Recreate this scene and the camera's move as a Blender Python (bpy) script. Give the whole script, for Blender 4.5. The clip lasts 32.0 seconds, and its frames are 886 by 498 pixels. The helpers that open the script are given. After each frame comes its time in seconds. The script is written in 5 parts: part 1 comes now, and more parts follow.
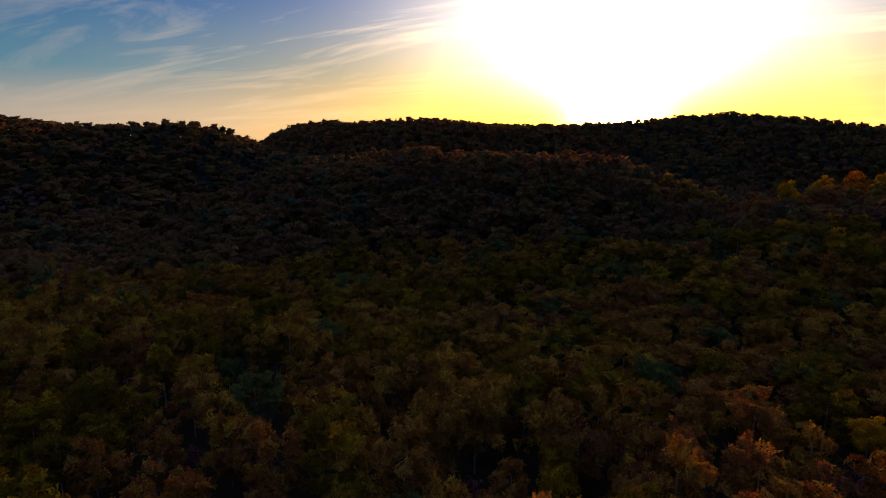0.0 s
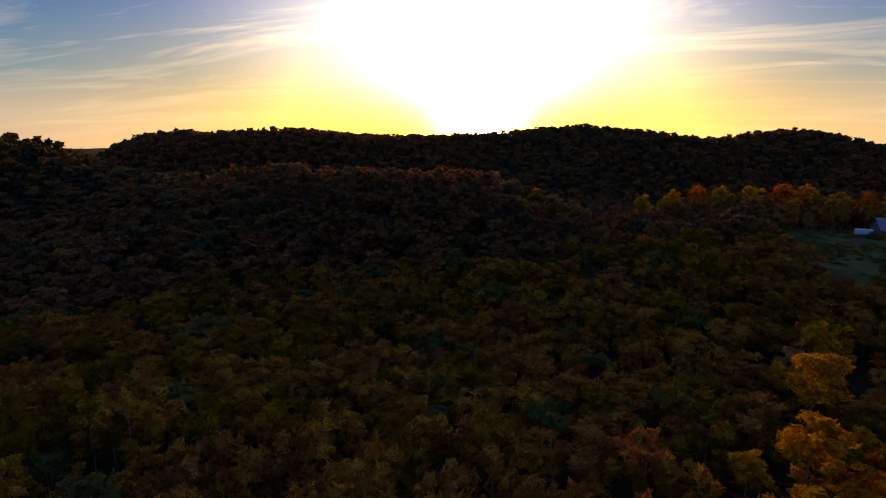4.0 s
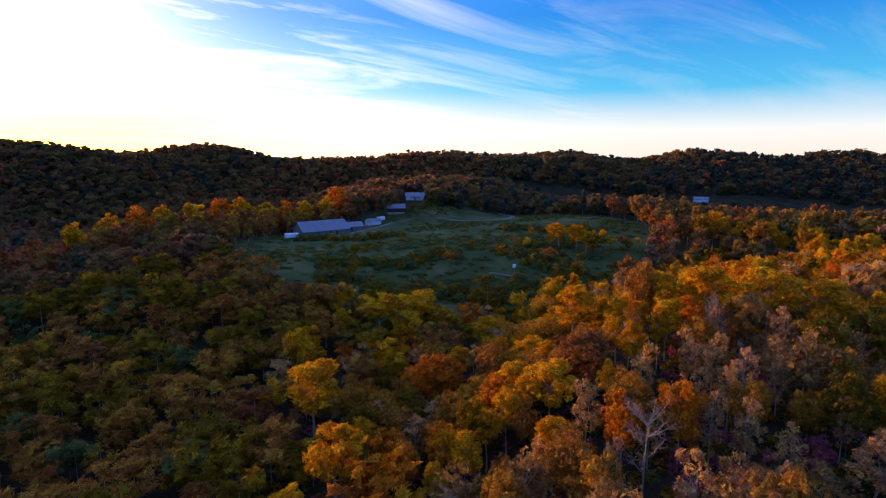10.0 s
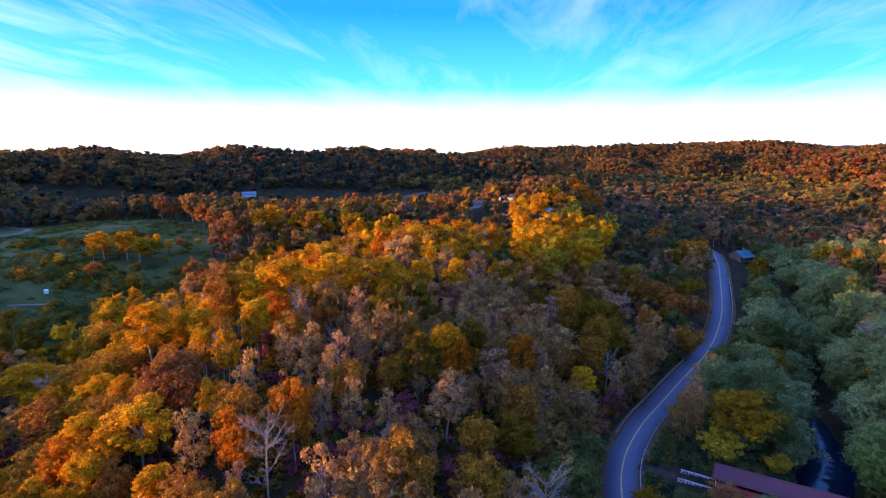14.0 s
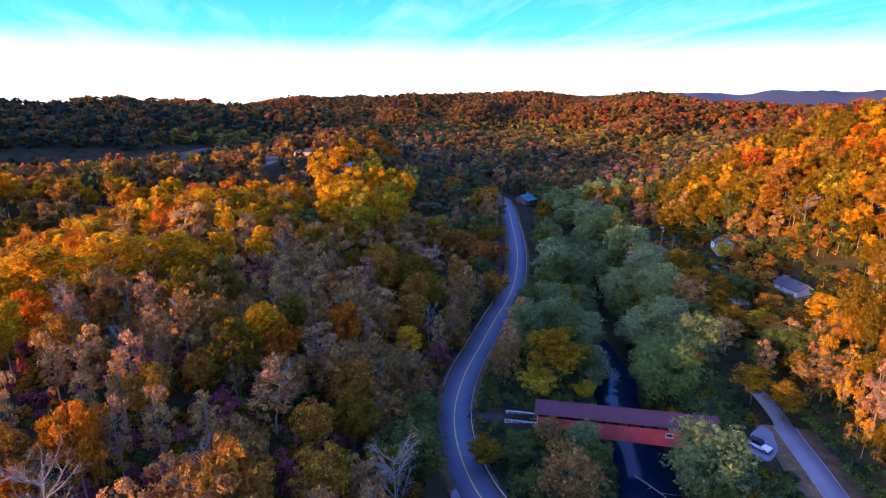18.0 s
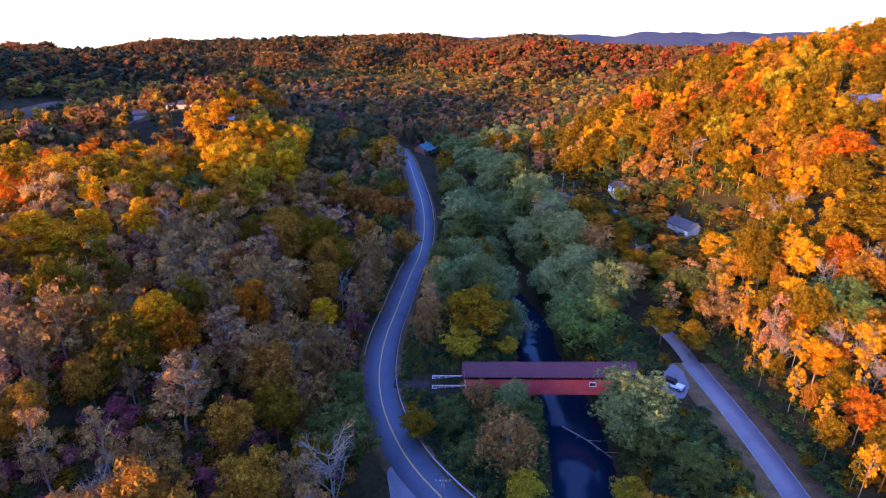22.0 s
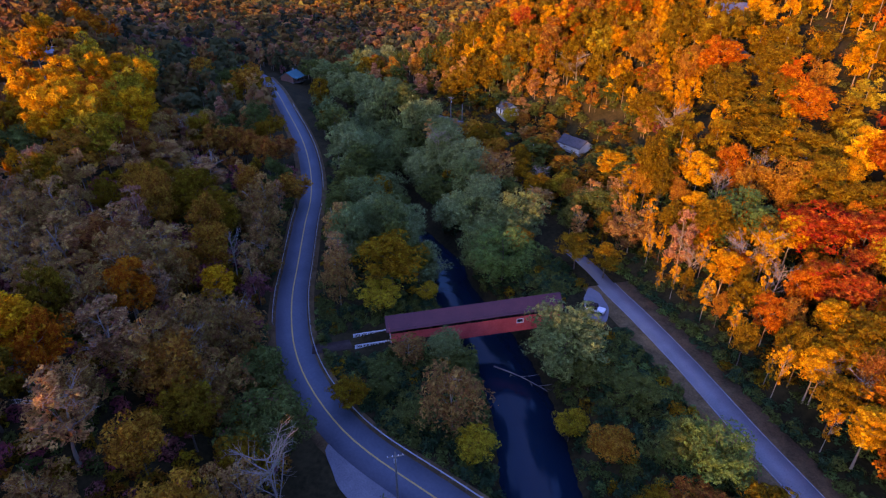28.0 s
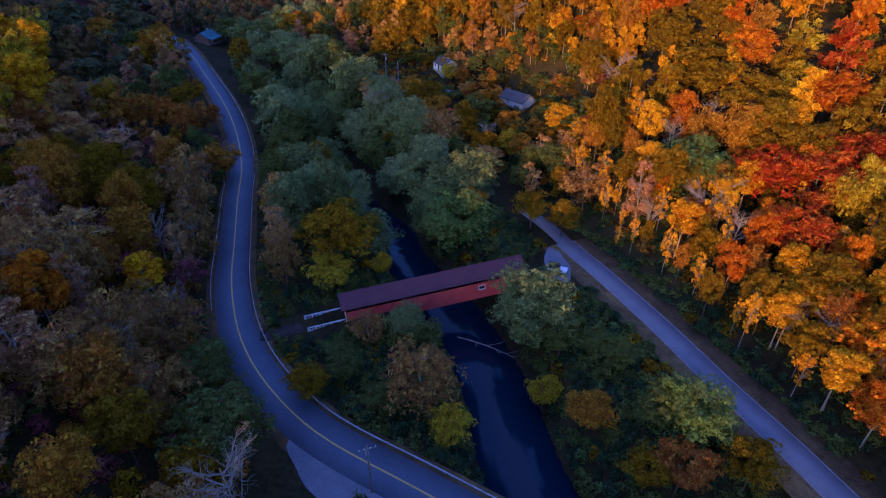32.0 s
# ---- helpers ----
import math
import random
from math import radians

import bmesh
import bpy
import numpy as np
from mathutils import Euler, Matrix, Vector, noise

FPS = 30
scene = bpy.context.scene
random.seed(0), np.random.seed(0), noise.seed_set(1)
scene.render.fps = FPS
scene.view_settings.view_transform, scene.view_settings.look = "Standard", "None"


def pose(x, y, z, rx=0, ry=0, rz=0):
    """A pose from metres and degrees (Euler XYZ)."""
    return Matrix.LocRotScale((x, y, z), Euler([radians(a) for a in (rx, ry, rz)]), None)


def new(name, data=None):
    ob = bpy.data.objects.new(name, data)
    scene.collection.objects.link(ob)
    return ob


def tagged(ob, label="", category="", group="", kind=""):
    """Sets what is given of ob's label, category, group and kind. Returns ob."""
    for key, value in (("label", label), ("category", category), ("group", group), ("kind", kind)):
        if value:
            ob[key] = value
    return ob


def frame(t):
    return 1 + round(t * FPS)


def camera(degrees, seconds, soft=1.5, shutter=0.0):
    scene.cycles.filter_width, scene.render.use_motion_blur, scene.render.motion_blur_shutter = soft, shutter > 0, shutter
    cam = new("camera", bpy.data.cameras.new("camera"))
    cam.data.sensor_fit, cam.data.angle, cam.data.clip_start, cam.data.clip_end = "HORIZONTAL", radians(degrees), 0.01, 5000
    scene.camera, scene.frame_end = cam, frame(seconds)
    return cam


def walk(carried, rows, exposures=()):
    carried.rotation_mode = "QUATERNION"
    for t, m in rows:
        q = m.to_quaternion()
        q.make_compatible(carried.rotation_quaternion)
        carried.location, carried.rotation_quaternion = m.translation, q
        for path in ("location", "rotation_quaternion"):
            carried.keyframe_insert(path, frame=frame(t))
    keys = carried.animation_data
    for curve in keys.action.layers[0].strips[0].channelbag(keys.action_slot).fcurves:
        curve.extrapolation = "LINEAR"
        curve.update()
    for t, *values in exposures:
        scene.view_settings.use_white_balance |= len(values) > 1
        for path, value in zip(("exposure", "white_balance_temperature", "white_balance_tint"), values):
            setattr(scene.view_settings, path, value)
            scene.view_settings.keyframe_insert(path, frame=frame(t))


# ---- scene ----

# ---------------------------------------------------------------- camera and walk
cam = camera(77.08, 32.0, soft=1.2)
# seconds, place, heading (left of +y), tilt, roll
PATH = [
    (0, 5.57, -39.51, 59.25, 28.804, -11.647, -0.105),
    (0.5, 4.83, -38.13, 60.01, 28.357, -11.464, -0.099),
    (1, 4.24, -36.88, 60.78, 27.635, -11.265, -0.135),
    (1.5, 3.65, -35.56, 61.84, 26.596, -11.177, -0.145),
    (2, 2.65, -34.34, 62.62, 25.066, -11.094, -0.166),
    (2.5, 1.71, -32.95, 63.46, 23.244, -11.060, -0.095),
    (4.5, -0.49, -26.02, 65.92, 12.347, -11.174, -0.152),
    (5, -1.11, -24.31, 66.31, 8.579, -11.201, -0.194),
    (5.5, -1.76, -22.68, 66.36, 4.513, -11.107, -0.187),
    (6, -2.37, -21.35, 67.04, 0.203, -11.134, -0.228),
    (6.5, -3.01, -19.78, 67.16, -3.978, -11.089, -0.119),
    (7, -3.89, -18.49, 67.51, -8.978, -10.996, -0.059),
    (7.5, -4.01, -16.70, 67.43, -13.972, -10.806, -0.137),
    (8, -5.05, -15.87, 68.13, -18.723, -10.785, -0.084),
    (8.5, -5.56, -14.49, 68.12, -23.532, -10.552, -0.041),
    (9, -5.86, -13.16, 68.13, -28.367, -10.421, -0.098),
    (9.5, -6.21, -11.89, 68.00, -33.400, -10.226, -0.034),
    (10, -6.43, -10.61, 67.98, -39.518, -9.997, -0.013),
    (10.5, -6.49, -9.23, 67.95, -45.984, -9.756, 0.027),
    (11, -6.23, -7.96, 67.78, -52.306, -9.593, -0.137),
    (11.5, -6.21, -6.84, 68.04, -58.756, -9.464, -0.084),
    (12, -5.94, -5.87, 68.05, -64.729, -9.412, -0.044),
    (12.5, -5.32, -4.87, 68.01, -69.965, -9.483, -0.050),
    (13, -4.63, -3.73, 67.93, -75.278, -9.657, -0.030),
    (13.5, -3.97, -2.56, 67.89, -80.081, -9.987, 0.052),
    (14, -2.89, -1.78, 67.71, -84.243, -10.350, 0.064),
    (14.5, -1.94, -1.17, 67.78, -87.943, -10.833, 0.015),
    (15, -0.92, -0.50, 67.92, -91.316, -11.391, 0.031),
    (15.5, 0.05, -0.01, 68.13, -94.276, -12.008, 0.022),
    (17.5, 4.57, 1.98, 68.63, -103.666, -14.629, 0.176),
    (18, 5.76, 2.37, 68.63, -105.558, -15.270, 0.145),
    (18.5, 6.92, 2.77, 68.77, -107.259, -15.937, 0.189),
    (19, 7.96, 3.07, 68.97, -108.897, -16.633, 0.174),
    (19.5, 9.17, 3.23, 69.08, -110.393, -17.285, 0.153),
    (20, 10.28, 3.41, 69.26, -111.787, -17.939, 0.145),
    (20.5, 11.31, 3.54, 69.49, -113.115, -18.624, 0.104),
    (21, 12.41, 3.78, 69.58, -114.427, -19.291, 0.065),
    (21.5, 13.53, 3.87, 69.75, -115.633, -19.972, 0.024),
    (22, 14.75, 3.92, 69.89, -116.886, -20.678, 0.017),
    (22.5, 15.85, 4.11, 69.99, -118.148, -21.356, -0.034),
    (23, 16.97, 4.30, 70.17, -119.377, -22.050, -0.024),
    (23.5, 18.10, 4.38, 70.25, -120.514, -22.703, -0.023),
    (24, 19.21, 4.61, 70.22, -121.689, -23.317, -0.015),
    (24.5, 20.40, 4.72, 70.19, -122.871, -23.954, -0.029),
    (25, 21.42, 4.80, 70.20, -124.015, -24.595, -0.059),
    (25.5, 22.46, 4.75, 70.31, -125.115, -25.296, -0.122),
    (27.5, 26.72, 4.53, 70.04, -129.629, -27.821, -0.178),
    (28, 27.86, 4.44, 69.83, -130.769, -28.435, -0.182),
    (28.5, 29.11, 4.30, 69.60, -131.964, -29.050, -0.159),
    (29, 30.02, 4.05, 69.29, -132.994, -29.578, -0.197),
    (29.5, 31.02, 3.76, 68.96, -133.997, -30.115, -0.254),
    (30, 31.98, 3.35, 68.69, -134.954, -30.681, -0.302),
    (30.5, 32.90, 3.02, 68.14, -135.961, -31.130, -0.266),
    (31, 33.68, 2.66, 67.66, -136.744, -31.540, -0.305),
    (31.5, 34.46, 2.36, 67.34, -137.483, -31.953, -0.237),
    (32, 35.20, 2.00, 66.81, -138.139, -32.248, -0.246),
]
EXPOSURES = [(0, -1.25, 7900, 18), (4.5, -1.2, 7800, 18), (7, -0.75, 7400, 16), (9, -0.1, 6900, 13), (12, 0.92, 6550, 12), (14, 1.1, 6450, 12), (18, 1.2, 6400, 14), (22, 1.42, 6400, 17), (25, 1.38, 6650, 19), (28, 0.78, 7150, 19), (30, 0.56, 6950, 18), (32, 0.38, 5900, 18)]
walk(cam, [(t, pose(x, y, z, 90 + tilt, 0, head) @ pose(0, 0, 0, 0, 0, roll)) for t, x, y, z, head, tilt, roll in PATH], EXPOSURES)

# ---------------------------------------------------------------- world and sun
SUN_HEAD, SUN_UP = 12.0, 5.85
SKY, GLOW, BAND = 0.68, 7.5, 3.2


def ramp_node(nt, stops, interpolation="LINEAR"):
    r = nt.nodes.new("ShaderNodeValToRGB")
    r.color_ramp.interpolation = interpolation
    while len(r.color_ramp.elements) < len(stops):
        r.color_ramp.elements.new(0.5)
    for e, (p, c) in zip(r.color_ramp.elements, stops):
        e.position = p
        e.color = (*c, 1)
    return r


def make_world():
    world = bpy.data.worlds.new("world")
    scene.world = world
    world.use_nodes = True
    nt = world.node_tree
    nt.nodes.clear()
    n, l = nt.nodes.new, nt.links.new

    def put(socket, v):
        if isinstance(v, (int, float)):
            socket.default_value = v
        elif isinstance(v, tuple):
            socket.default_value = v
        else:
            l(v, socket)

    def math_(op, a, b=0.0, clamp=False):
        x = n("ShaderNodeMath")
        x.operation, x.use_clamp = op, clamp
        put(x.inputs[0], a)
        put(x.inputs[1], b)
        return x.outputs[0]

    def vec(op, a, b=(0.0, 0.0, 0.0), scale=None):
        x = n("ShaderNodeVectorMath")
        x.operation = op
        put(x.inputs[0], a)
        put(x.inputs[1], b)
        if scale is not None:
            put(x.inputs[3], scale)
        return x.outputs["Value"] if op == "DOT_PRODUCT" else x.outputs["Vector"]

    def blend(fac, a, b):
        x = n("ShaderNodeMix")
        x.data_type = "RGBA"
        put(x.inputs["Factor"], fac)
        put(x.inputs["A"], a)
        put(x.inputs["B"], b)
        return x.outputs["Result"]

    way = n("ShaderNodeTexCoord").outputs["Generated"]
    part_ = n("ShaderNodeSeparateXYZ")
    l(way, part_.inputs[0])
    up = math_("MAXIMUM", part_.outputs["Z"], 0.0)
    h = radians(SUN_HEAD)
    e = radians(SUN_UP)
    toward = math_("MAXIMUM", vec("DOT_PRODUCT", way, (-math.sin(h) * math.cos(e), math.cos(h) * math.cos(e), math.sin(e))), 0.0)
    # clear sky, paler towards the horizon
    grad = ramp_node(nt, [(0.0, (1.25, 1.08, 0.98)), (0.035, (1.10, 1.14, 1.16)), (0.10, (0.08, 0.62, 1.08)), (0.22, (0.0, 0.29, 0.97)), (0.42, (0.10, 0.36, 1.4)), (1.0, (0.30, 0.47, 1.65))])
    l(up, grad.inputs["Fac"])
    clear_sky = grad.outputs["Color"]
    # thin high cloud in long wisps
    flat = vec("SCALE", way, scale=math_("DIVIDE", 1.0, math_("ADD", up, 0.10)))
    mp = n("ShaderNodeMapping")
    mp.inputs["Rotation"].default_value = (0, 0, radians(25))
    mp.inputs["Scale"].default_value = (0.55, 1.9, 0.0)
    l(flat, mp.inputs["Vector"])
    fog = n("ShaderNodeTexNoise")
    fog.inputs["Scale"].default_value, fog.inputs["Detail"].default_value, fog.inputs["Roughness"].default_value, fog.inputs["Distortion"].default_value = 0.9, 9, 0.62, 0.7
    l(mp.outputs["Vector"], fog.inputs["Vector"])
    wisps = n("ShaderNodeMapRange")
    wisps.inputs["From Min"].default_value, wisps.inputs["From Max"].default_value, wisps.inputs["To Max"].default_value = 0.47, 0.72, 0.8
    l(fog.outputs["Fac"], wisps.inputs["Value"])
    more = math_("ADD", 0.27, math_("MULTIPLY", math_("POWER", toward, 4.0), 1.5))
    cover = math_("MULTIPLY", wisps.outputs["Result"], more, True)
    pale = blend(math_("POWER", toward, 2.0), (1.0, 1.05, 1.15, 1), (2.1, 1.95, 1.75, 1))
    sky_c = blend(cover, clear_sky, pale)
    sky_c = vec("SCALE", sky_c, scale=math_("ADD", 1.0, math_("MULTIPLY", math_("POWER", toward, 4.0), 1.2)))
    # towards the sun: bright veil, yellow low down
    sky_c = blend(math_("MULTIPLY", math_("POWER", toward, 7.0), 0.55), sky_c, (0.85, 0.78, 0.70, 1))
    lower = n("ShaderNodeMapRange")
    lower.interpolation_type = "SMOOTHSTEP"
    lower.inputs["From Min"].default_value, lower.inputs["From Max"].default_value, lower.inputs["To Min"].default_value, lower.inputs["To Max"].default_value = 0.03, 0.22, 0.92, 0.0
    l(up, lower.inputs["Value"])
    sky_c = blend(math_("MULTIPLY", lower.outputs["Result"], math_("POWER", toward, 5.0)), sky_c, (1.7, 1.18, 0.24, 1))
    glow = math_("ADD", math_("MULTIPLY", math_("POWER", toward, 26.0), GLOW), math_("MULTIPLY", math_("POWER", toward, 160.0), GLOW * 3.0))
    tall = n("ShaderNodeMapRange")
    tall.interpolation_type = "SMOOTHSTEP"
    tall.inputs["From Min"].default_value, tall.inputs["From Max"].default_value = 0.01, 0.19
    l(up, tall.inputs["Value"])
    warm = blend(tall.outputs["Result"], (1.0, 0.70, 0.05, 1), (1.0, 0.93, 0.82, 1))
    sky_c = vec("ADD", sky_c, vec("SCALE", warm, scale=glow))
    rim = radians(2.6)
    close = math_("MAXIMUM", vec("DOT_PRODUCT", way, (-math.sin(h) * math.cos(rim), math.cos(h) * math.cos(rim), math.sin(rim))), 0.0)
    sky_c = vec("ADD", sky_c, vec("SCALE", (1.0, 0.95, 0.72), scale=math_("MULTIPLY", math_("POWER", close, 700.0), 26.0)))
    low = math_("POWER", 2.718, math_("MULTIPLY", up, -11.0))
    band = math_("MULTIPLY", math_("MULTIPLY", low, math_("POWER", toward, 5.0)), BAND)
    sky_c = vec("ADD", sky_c, vec("SCALE", (1.0, 0.52, 0.03), scale=band))
    air = n("ShaderNodeTexSky")
    air.sky_type, air.sun_disc = "NISHITA", False
    air.sun_elevation, air.sun_rotation, air.altitude = radians(SUN_UP), radians(-SUN_HEAD), 300
    air.ozone_density = 3.0
    sky_c = vec("ADD", vec("SCALE", sky_c, scale=SKY), vec("SCALE", air.outputs["Color"], scale=0.02))
    bg = n("ShaderNodeBackground")
    l(sky_c, bg.inputs["Color"])
    bg.inputs["Strength"].default_value = 1.0
    l(bg.outputs["Background"], n("ShaderNodeOutputWorld").inputs["Surface"])


make_world()
sun = new("sun", bpy.data.lights.new("sun", "SUN"))
sun.data.energy, sun.data.angle, sun.data.color = 4.85, radians(0.6), (1.0, 0.465, 0.09)
_h = radians(SUN_HEAD)
_to_sun = Vector((-math.sin(_h) * math.cos(radians(SUN_UP)), math.cos(_h) * math.cos(radians(SUN_UP)), math.sin(radians(SUN_UP))))
sun.rotation_mode = "QUATERNION"
sun.rotation_quaternion = _to_sun.to_track_quat("Z", "Y")
sun.location = _to_sun * 900

# ---------------------------------------------------------------- materials


def material(name, rough=0.8, metal=0.0):
    m = bpy.data.materials.new(name)
    m.use_nodes = True
    b = m.node_tree.nodes["Principled BSDF"]
    b.inputs["Roughness"].default_value = rough
    b.inputs["Metallic"].default_value = metal
    return m, m.node_tree, b


def noise_node(nt, scale, detail=4, coords="Object", rough=0.6):
    t = nt.nodes.new("ShaderNodeTexCoord")
    x = nt.nodes.new("ShaderNodeTexNoise")
    x.inputs["Scale"].default_value, x.inputs["Detail"].default_value, x.inputs["Roughness"].default_value = scale, detail, rough
    nt.links.new(t.outputs[coords], x.inputs["Vector"])
    return x


def mottled(name, a, b, scale, rough=0.85, fine=None, bump=0.0, metal=0.0):
    """Two tones at a coarse and a fine scale, with a little relief."""
    m, nt, p = material(name, rough, metal)
    big, small = noise_node(nt, scale), noise_node(nt, fine or scale * 9, 6)
    mix = nt.nodes.new("ShaderNodeMath")
    mix.operation = "MULTIPLY_ADD"
    mix.inputs[1].default_value = 0.45
    nt.links.new(small.outputs["Fac"], mix.inputs[0])
    half = nt.nodes.new("ShaderNodeMath")
    half.operation = "MULTIPLY"
    half.inputs[1].default_value = 0.55
    nt.links.new(big.outputs["Fac"], half.inputs[0])
    nt.links.new(half.outputs[0], mix.inputs[2])
    if rough >= 0.9:
        p.inputs["Specular IOR Level"].default_value = 0.1
    r = ramp_node(nt, [(0.36, a), (0.64, b)])
    nt.links.new(mix.outputs[0], r.inputs["Fac"])
    nt.links.new(r.outputs["Color"], p.inputs["Base Color"])
    if bump:
        k = nt.nodes.new("ShaderNodeBump")
        k.inputs["Strength"].default_value, k.inputs["Distance"].default_value = bump, 0.05
        nt.links.new(small.outputs["Fac"], k.inputs["Height"])
        nt.links.new(k.outputs["Normal"], p.inputs["Normal"])
    return m


def leaf_material(name, tones, joined, grain=0.0):
    """Leaves: the tree's own tone from a short palette, each leaf cluster a little lighter or darker; thin, so that light comes through.
    grain: how fine the leaves of a cluster are, with air between them; 0 for far woods."""
    m = bpy.data.materials.new(name)
    m.use_nodes = True
    nt = m.node_tree
    nt.nodes.clear()
    n, l = nt.nodes.new, nt.links.new
    if joined:
        own = n("ShaderNodeAttribute")
        own.attribute_name = "tone"
        fac = own.outputs["Fac"]
    else:
        own = n("ShaderNodeObjectInfo")
        fac = own.outputs["Random"]
    r = ramp_node(nt, [(i / max(1, len(tones) - 1), c) for i, c in enumerate(tones)])
    l(fac, r.inputs["Fac"])
    geo = n("ShaderNodeNewGeometry")
    hsv = n("ShaderNodeHueSaturation")
    val = n("ShaderNodeMapRange")
    val.inputs["To Min"].default_value, val.inputs["To Max"].default_value = (0.62, 1.38) if grain else (0.9, 1.1)
    hue = n("ShaderNodeMapRange")
    hue.inputs["To Min"].default_value, hue.inputs["To Max"].default_value = 0.478, 0.522
    l(geo.outputs["Random Per Island"], val.inputs["Value"])
    l(geo.outputs["Random Per Island"], hue.inputs["Value"])
    l(val.outputs["Result"], hsv.inputs["Value"])
    l(hue.outputs["Result"], hsv.inputs["Hue"])
    l(r.outputs["Color"], hsv.inputs["Color"])
    d, t, mx, out = n("ShaderNodeBsdfDiffuse"), n("ShaderNodeBsdfTranslucent"), n("ShaderNodeMixShader"), n("ShaderNodeOutputMaterial")
    mx.inputs["Fac"].default_value = 0.40
    for s in (d, t):
        l(hsv.outputs["Color"], s.inputs["Color"])
    l(d.outputs[0], mx.inputs[1])
    l(t.outputs[0], mx.inputs[2])
    if not grain:
        l(mx.outputs[0], out.inputs["Surface"])
        return m
    x = noise_node(nt, grain, 2, rough=0.55)
    cut = n("ShaderNodeMath")
    cut.operation = "GREATER_THAN"
    cut.inputs[1].default_value = 0.485
    l(x.outputs["Fac"], cut.inputs[0])
    # leaf shadow painted into the colour: darker beside the gaps, lighter away from them
    shade = n("ShaderNodeMapRange")
    shade.inputs["From Min"].default_value, shade.inputs["From Max"].default_value = 0.48, 0.68
    shade.inputs["To Min"].default_value, shade.inputs["To Max"].default_value = 0.72, 1.25
    l(x.outputs["Fac"], shade.inputs["Value"])
    mul = n("ShaderNodeMath")
    mul.operation = "MULTIPLY"
    l(val.outputs["Result"], mul.inputs[0])
    l(shade.outputs["Result"], mul.inputs[1])
    l(mul.outputs[0], hsv.inputs["Value"])
    air, top = n("ShaderNodeBsdfTransparent"), n("ShaderNodeMixShader")
    l(cut.outputs[0], top.inputs["Fac"])
    l(air.outputs[0], top.inputs[1])
    l(mx.outputs[0], top.inputs[2])
    l(top.outputs[0], out.inputs["Surface"])
    return m


PALETTE = {
    "gold": [(0.60, 0.25, 0.010), (0.70, 0.36, 0.014), (0.58, 0.28, 0.012)],
    "orange": [(0.54, 0.135, 0.010), (0.58, 0.19, 0.012), (0.46, 0.12, 0.012)],
    "red": [(0.42, 0.06, 0.014), (0.48, 0.10, 0.018)],
    "rust": [(0.34, 0.12, 0.022), (0.38, 0.16, 0.026), (0.27, 0.10, 0.03)],
    "dull": [(0.47, 0.235, 0.085), (0.50, 0.28, 0.08), (0.43, 0.19, 0.11)],
    "olive": [(0.20, 0.116, 0.009), (0.26, 0.15, 0.011), (0.165, 0.103, 0.011)],
    "lime": [(0.40, 0.28, 0.020), (0.46, 0.34, 0.026)],
    "willow": [(0.19, 0.235, 0.080), (0.25, 0.295, 0.115), (0.16, 0.20, 0.065)],
    "green": [(0.10, 0.125, 0.032), (0.13, 0.15, 0.036)],
    "plum": [(0.27, 0.065, 0.085), (0.30, 0.10, 0.09)],
    "tan": [(0.36, 0.19, 0.055), (0.31, 0.165, 0.05)],
    "pine": [(0.036, 0.07, 0.03), (0.052, 0.09, 0.038)],
    "brown": [(0.37, 0.160, 0.022), (0.42, 0.200, 0.022), (0.33, 0.125, 0.028)],
    "fresh": [(0.115, 0.185, 0.050), (0.15, 0.22, 0.055)],
}
LEAF = {k: leaf_material("leaves_" + k, v, False, 62.0) for k, v in PALETTE.items()}
LEAF_MID = {k: leaf_material("slope_leaves_" + k, v, True, 3.2) for k, v in PALETTE.items()}
# far leaf tones dimmed and greyed: the haze of distance is in the colour
LEAF_HAZED = {k: leaf_material("hazed_woods_" + k, [tuple(0.55 * a + 0.30 * b for a, b in zip(c, (0.12, 0.085, 0.085))) for c in v], True) for k, v in PALETTE.items()}
BARK = mottled("bark", (0.07, 0.05, 0.04), (0.16, 0.13, 0.10), 1.5, 0.9)
BARK_PALE = mottled("bark_pale", (0.20, 0.155, 0.115), (0.36, 0.29, 0.225), 0.8, 0.85)
ASPHALT = mottled("asphalt", (0.052, 0.066, 0.09), (0.088, 0.102, 0.13), 0.12, 0.75, 2.0)
LANE_TAR = mottled("lane_tar", (0.115, 0.115, 0.13), (0.20, 0.19, 0.205), 0.2, 0.8, 4.0)
GRAVEL = mottled("gravel", (0.11, 0.11, 0.125), (0.20, 0.195, 0.20), 0.25, 0.9, 4.0)
YELLOW = mottled("road_paint", (0.48, 0.30, 0.07), (0.60, 0.40, 0.12), 0.6, 0.7)
RED = mottled("red_boards", (0.56, 0.055, 0.05), (0.70, 0.095, 0.085), 0.5, 0.7, 3.0)
ROOF = mottled("red_roof", (0.065, 0.012, 0.020), (0.10, 0.022, 0.030), 0.3, 0.65, 2.0)

